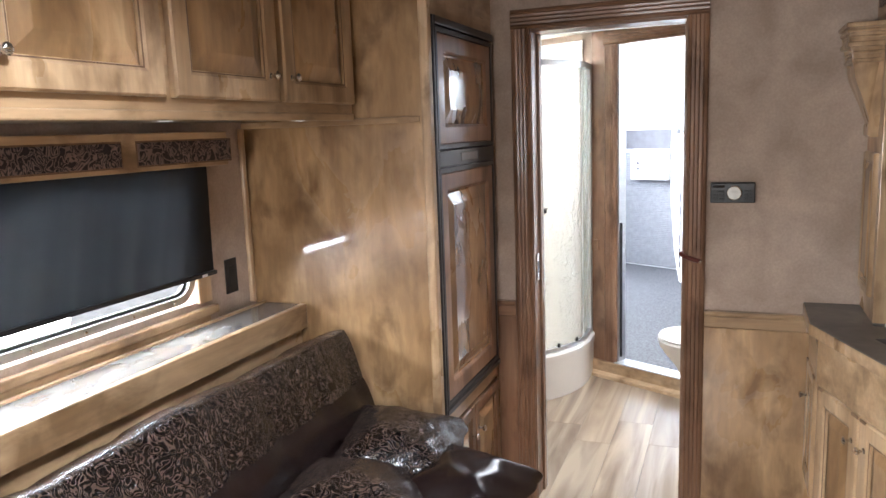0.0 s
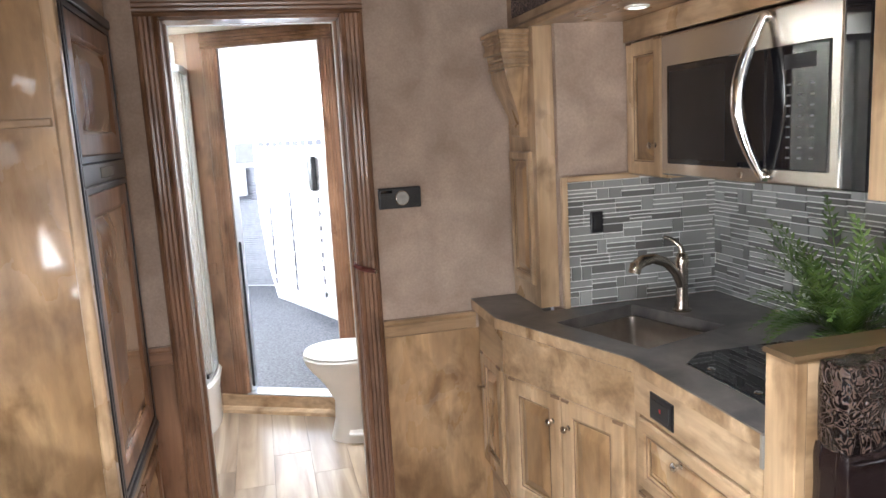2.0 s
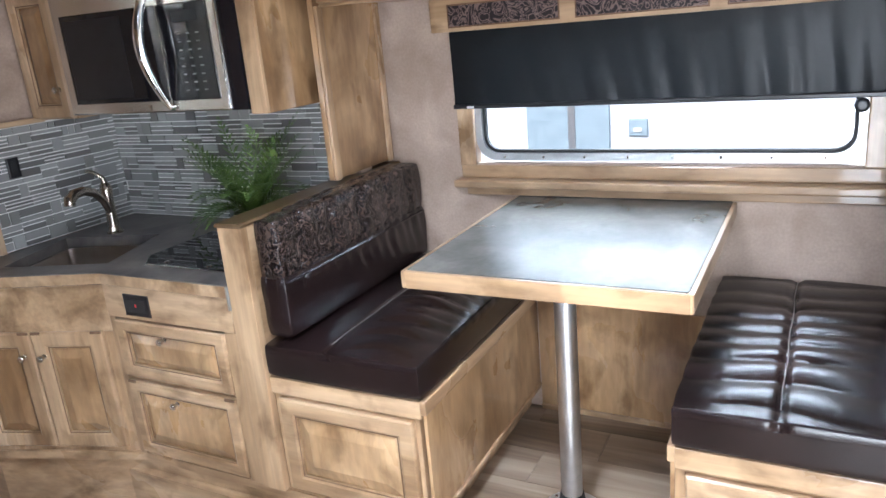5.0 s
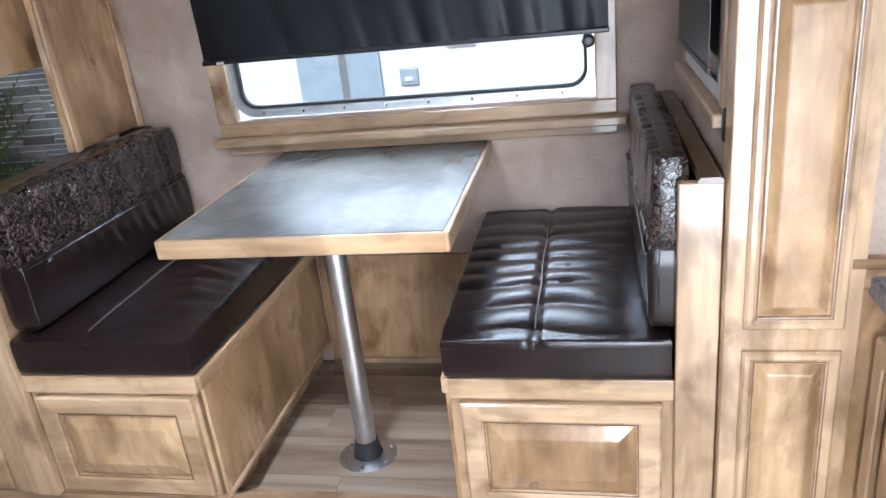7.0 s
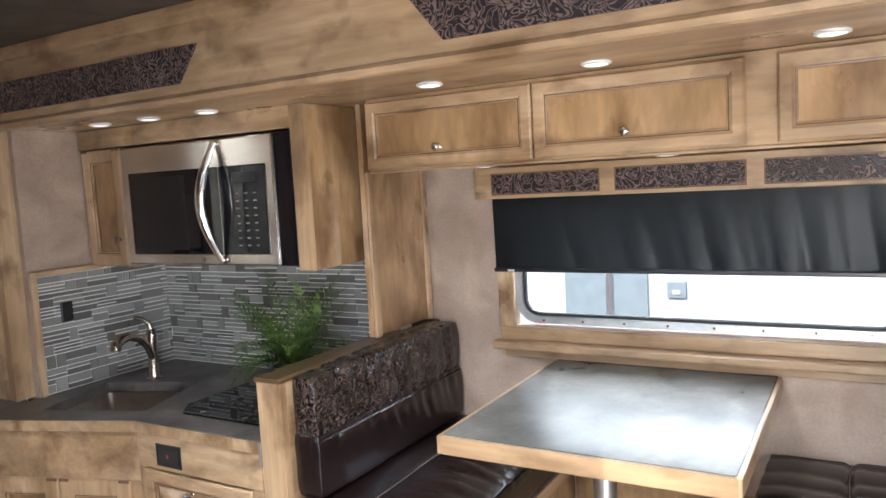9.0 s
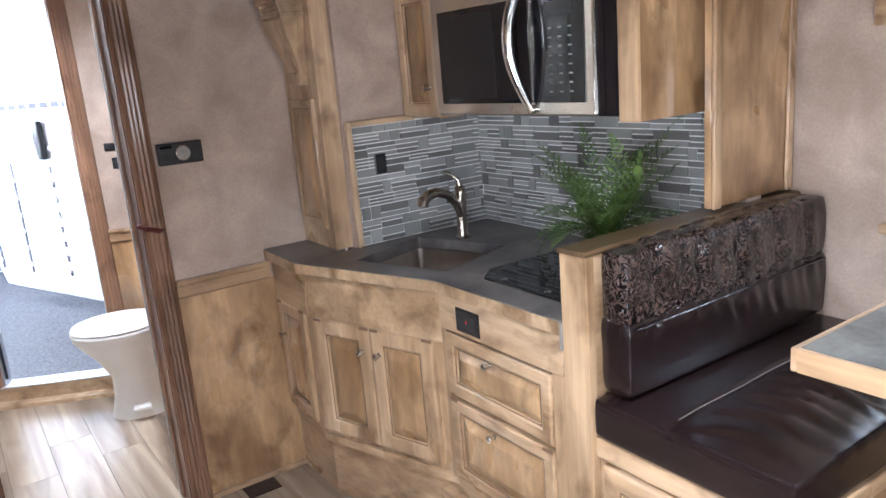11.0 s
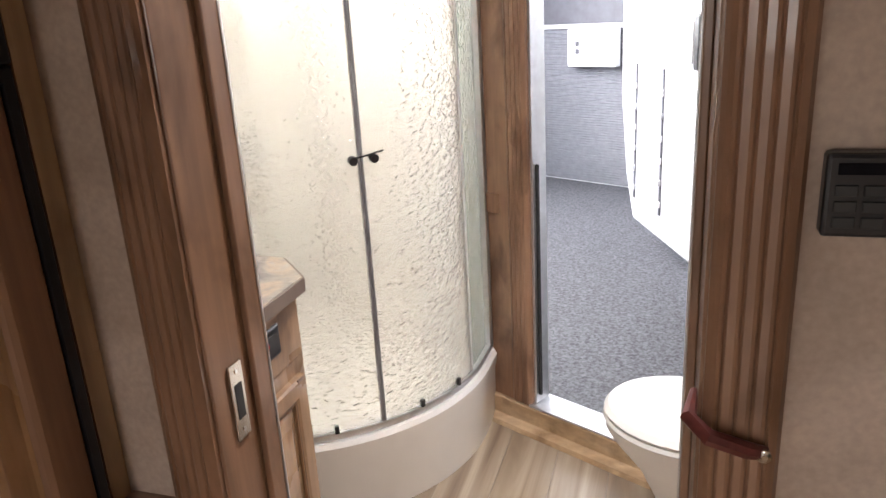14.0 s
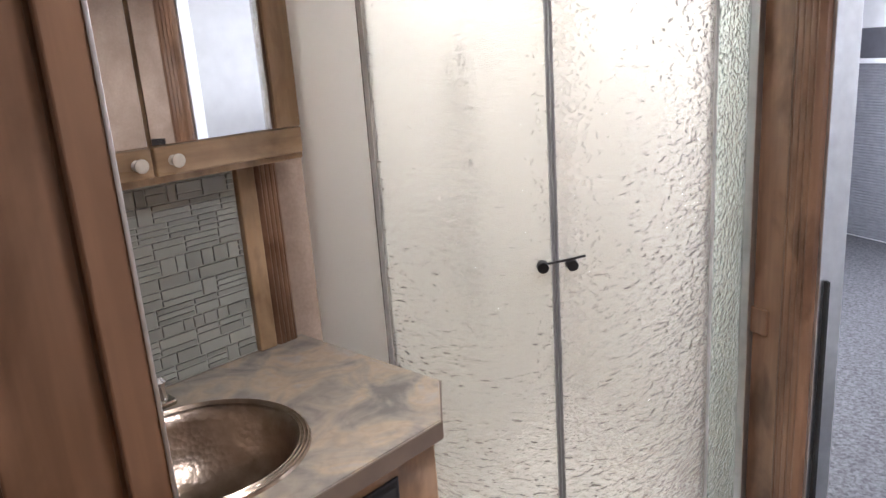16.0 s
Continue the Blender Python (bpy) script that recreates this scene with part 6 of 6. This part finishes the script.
part("foot_pedal", box(-0.02, 0.06, -0.155, -0.10, 0.05, 0.07, 0.006), WHITE, wc, tf=TT)

# ---- horse compartment beyond the rear doorway ----
HZ = -0.02
solid("floor_stall", prism([(-1.06, 5.86), (1.06, 4.79), (2.2, 4.3), (2.2, 12.0), (-1.6, 12.0), (-1.6, 6.05)], -0.12, HZ), STALLMAT, "dark grey rubber stable matting", "floor", **S)
solid("wall_stall_left", holes_wall("x", -1.30, 0.05, 5.95, 11.0, HZ, 2.3, [(6.1, 8.9, 1.1, 2.1)]), STALLWHITE, "white lined stall wall with a drop window", "wall", **S)
# out-of-view pane, added to keep a hard sun patch off the matting
sun_screen = thing("window_4", "unseen milky screen added in the stall wall opening against the sun", "window", (-1.28, 7.5, 1.1), kind="structure")
part("pane", box(-1.296, -1.290, 6.105, 8.895, 1.105, 2.095, 0.001), FROST, sun_screen, "added milky pane that stops direct sun")
solid("wall_stall_right", holes_wall("x", 1.62, 0.05, 4.6, 11.0, HZ, 2.3, [(6.9, 9.1, 1.2, 2.15)]), STALLWHITE, "white lined stall wall with a drop window", "wall", **S)
solid("ceiling_stall", prism([(-1.30, 5.98), (1.67, 4.50), (1.67, 11.0), (-1.30, 11.0)], 2.30, 2.34), STALLWHITE, "white stall roof lining", "ceiling", **S)
solid("wall_stall_front", box(0.95, 1.72, 0.0, 0.05, HZ, 2.3), STALLWHITE, "white stall front wall", "wall", tf=SLANT @ Matrix.Translation((0.5, 0.015, 0)), **S)
FAR = pose(-0.70, 9.42, 0, 0, 0, -27.1)
far = thing("wall_stall_far", "slanted far stall wall, ribbed grey lining below white", "wall", tuple(FAR.translation), kind="structure")
part("board", box(-1.2, 3.2, 0.02, 0.08, HZ, 2.30), STALLWHITE, far, tf=FAR)
bm = bmesh.new()
n, z0, z1 = 62, HZ + 0.01, 1.255
prev = None
for k in range(n * 2 + 1):
    z = z0 + (z1 - z0) * k / (n * 2)
    y = 0.018 if k % 2 else 0.0125
    cur = (bm.verts.new((-1.2, y, z)), bm.verts.new((3.2, y, z)))
    if prev:
        bm.faces.new((prev[0], prev[1], cur[1], cur[0]))
    prev = cur
part("ribbed_lining", bm, RIBMAT, far, "ribbed grey lining", tf=FAR)
part("ledge_trim", box(-1.2, 3.2, -0.01, 0.019, 1.256, 1.29, 0.004), STALLWHITE, far, tf=FAR)
part("band", box(-1.2, 3.2, 0.006, 0.0195, 1.291, 1.50, 0.002), BANDMAT, far, "dark grey band", tf=FAR)
part("padded_box", box(0.27, 0.72, -0.09, -0.012, 0.96, 1.255, 0.01), STALLWHITE, far, "white box fitting", tf=FAR)
for k in range(2):
    part("slot", box(0.35, 0.385, -0.093, -0.0905, 1.06 + 0.06 * k, 1.10 + 0.06 * k, 0.004), BANDMAT, far, tf=FAR)

# stall divider: framed white panel with slotted strips and an open top
DV = pose(0.14, 7.60, 0, 0, 0, math.degrees(math.atan2(-0.93, 0.36)))
div = thing("stall_divider", "white slatted metal stall divider with a cut lower corner", "stall divider", (0.5, 6.7, 0))


def plate(pts, y0, y1):
    bm = bmesh.new()
    a = [bm.verts.new((x, y0, z)) for x, z in pts]
    c = [bm.verts.new((x, y1, z)) for x, z in pts]
    bm.faces.new(a), bm.faces.new(c)
    for k in range(len(pts)):
        bm.faces.new((a[k], a[(k + 1) % len(pts)], c[(k + 1) % len(pts)], c[k]))
    return bm


part("panel", plate([(0.02, 0.18), (1.55, 0.18), (1.55, 1.45), (-0.24, 1.45), (-0.24, 0.90), (-0.12, 0.42)], -0.006, 0.006), STALLWHITE, div, tf=DV)
for a, c in (((-0.24, 1.45), (-0.24, 0.90)), ((-0.24, 0.90), (-0.12, 0.42)), ((-0.12, 0.42), (0.02, 0.17)), ((0.02, 0.17), (1.55, 0.17)), ((-0.24, 1.20), (1.55, 1.20)), ((-0.24, 1.45), (1.55, 1.45)), ((-0.10, 1.80), (1.55, 1.95)), ((-0.24, 1.45), (-0.10, 1.80)), ((1.55, 0.17), (1.55, 1.95))):
    part("rail", tube([(a[0], 0, a[1]), (c[0], 0, c[1])], 0.022, 8), STALLWHITE, div, tf=DV)
for k in range(11):
    x = -0.02 + 0.14 * k
    part("bar", tube([(x, 0, 1.45), (x, 0, 1.82 + 0.09 * (x + 0.1) / 1.65)], 0.010, 6), STALLWHITE, div, tf=DV)
for k in range(9):
    part("slat", box(0.62, 1.53, -0.016, -0.007, 0.24 + 0.105 * k, 0.30 + 0.105 * k, 0.006), STALLWHITE, div, tf=DV)
for x in (-0.02, 0.42, 0.95):
    st = part("slot_strip", box(x, x + 0.03, -0.012, -0.0065, 0.28, 1.10, 0.002), BANDMAT, div, "dark slotted strip", tf=DV)
    for k in range(6):
        part("hook", box(x + 0.004, x + 0.036, -0.030, -0.0125, 0.33 + 0.125 * k, 0.365 + 0.125 * k, 0.004), STALLWHITE, st, tf=DV)
part("latch_box", box(0.70, 0.92, -0.06, -0.017, 1.16, 1.36, 0.01), STALLWHITE, div, tf=DV)
part("brush", box(0.93, 1.00, -0.06, -0.017, 1.13, 1.39, 0.015), BLACK, div, "black bristle pad", tf=DV)
part("foot", tube([(1.50, 0, 0.17), (1.50, 0, HZ)], 0.02, 8), STALLWHITE, div, tf=DV)

# ---- outside: the trailer parked next to this one ----
nb = thing("parked_trailer", "white trailer parked outside with a slate-grey door panel", "trailer", (5.0, 1.5, -0.9))
part("side", box(4.6, 6.6, -6, 12, -0.35, 2.9, 0.03), STALLWHITE, nb)
part("chassis", box(4.75, 6.4, -5.5, 11.5, -0.62, -0.352), BLACK, nb)
part("door_panel", box(4.58, 4.602, 2.12, 2.72, -0.2, 2.6, 0.004), GREY, nb, "slate-grey door panel")
part("door_seam", box(4.572, 4.581, 2.36, 2.41, -0.2, 2.6), ALU, nb)
part("hatch", box(4.585, 4.602, 1.86, 1.99, 0.72, 0.84, 0.01), GREY, nb, "small grey hatch")
part("hatch_handle", box(4.575, 4.5845, 1.90, 1.955, 0.75, 0.78, 0.004), STALLWHITE, nb)
part("louvre", box(4.59, 4.602, 1.45, 1.65, 0.95, 1.12, 0.002), ALU, nb)
for k in range(12):
    part("reflector", box(4.594, 4.602, -0.9 + 0.42 * k, -0.80 + 0.42 * k, 0.49, 0.53), AMBER if k % 3 else RED, nb, "amber and red reflector")
for k in range(4):
    w = part("wheel", lathe([(0.30, -0.1), (0.34, -0.08), (0.34, 0.08), (0.30, 0.1)], (4.85, 1.0 + 0.75 * (k % 2), -0.56) if k < 2 else (6.3, 1.0 + 0.75 * (k % 2), -0.56), "X", 28), RUBBER, nb, smooth=True)
    part("rim", lathe([(0.19, -0.104), (0.12, -0.11), (0.05, -0.12)], (4.85, 1.0 + 0.75 * (k % 2), -0.56) if k < 2 else (6.3, 1.0 + 0.75 * (k % 2), -0.56), "X", 20), ALU, w)

# ---- pieces: mosaic and floor planks ----
mosaic(splash, 1.075, 0.9125, 1.343, lambda a, z, w, h, d: Matrix.Translation((1.627 - d / 2, 3.366 - a, z)) @ Matrix.Diagonal((d, w, h, 1)), 11)
mosaic(splash, 0.565, 0.9125, 1.343, lambda a, z, w, h, d: Matrix.Translation((1.058 + a, 3.367 - d / 2, z)) @ Matrix.Diagonal((w, d, h, 1)), 12)
mosaic(bsplash, 0.625, 0.905, 1.345, lambda a, z, w, h, d: Matrix.Translation((LX + 0.006 + d / 2, PY + 0.118 + a, z)) @ Matrix.Diagonal((d, w, h, 1)), 13, UNITB, 0.72)

rnd = random.Random(8)


def planks(parent, x0, x1, y0, y1, z, cut=None):
    wd, ln = 0.178, 1.22
    x = x0
    while x < x1 - 0.001:
        w = min(wd, x1 - x)
        y = y0 - rnd.uniform(0, ln)
        while y < y1:
            a, c = max(y, y0), min(y + ln, y1)
            if c - a > 0.01:
                bm = box(x + 0.0007, x + w - 0.0007, a + 0.0007, c - 0.0007, z - 0.006, z)
                if cut:
                    g = bm.verts[:] + bm.edges[:] + bm.faces[:]
                    bmesh.ops.bisect_plane(bm, geom=g, plane_co=cut[0], plane_no=cut[1], clear_outer=True)
                    e = [q for q in bm.edges if q.is_boundary]
                    if e:
                        bmesh.ops.holes_fill(bm, edges=e)
                if len(bm.verts) >= 6:
                    o = new("plank", finish(bm, PLANK, "plank"))
                    o.parent = parent
                else:
                    bm.free()
            y += ln
        x += wd


planks(floor, LX, RX + 0.04, -1.5, 5.82, 0.0, (Vector((-0.28, 5.39, 0)), Vector((math.sin(radians(27.1)), math.cos(radians(27.1)), 0))))
planks(slide_floor, 1.03, WX, 0.45, 2.2, 0.180)
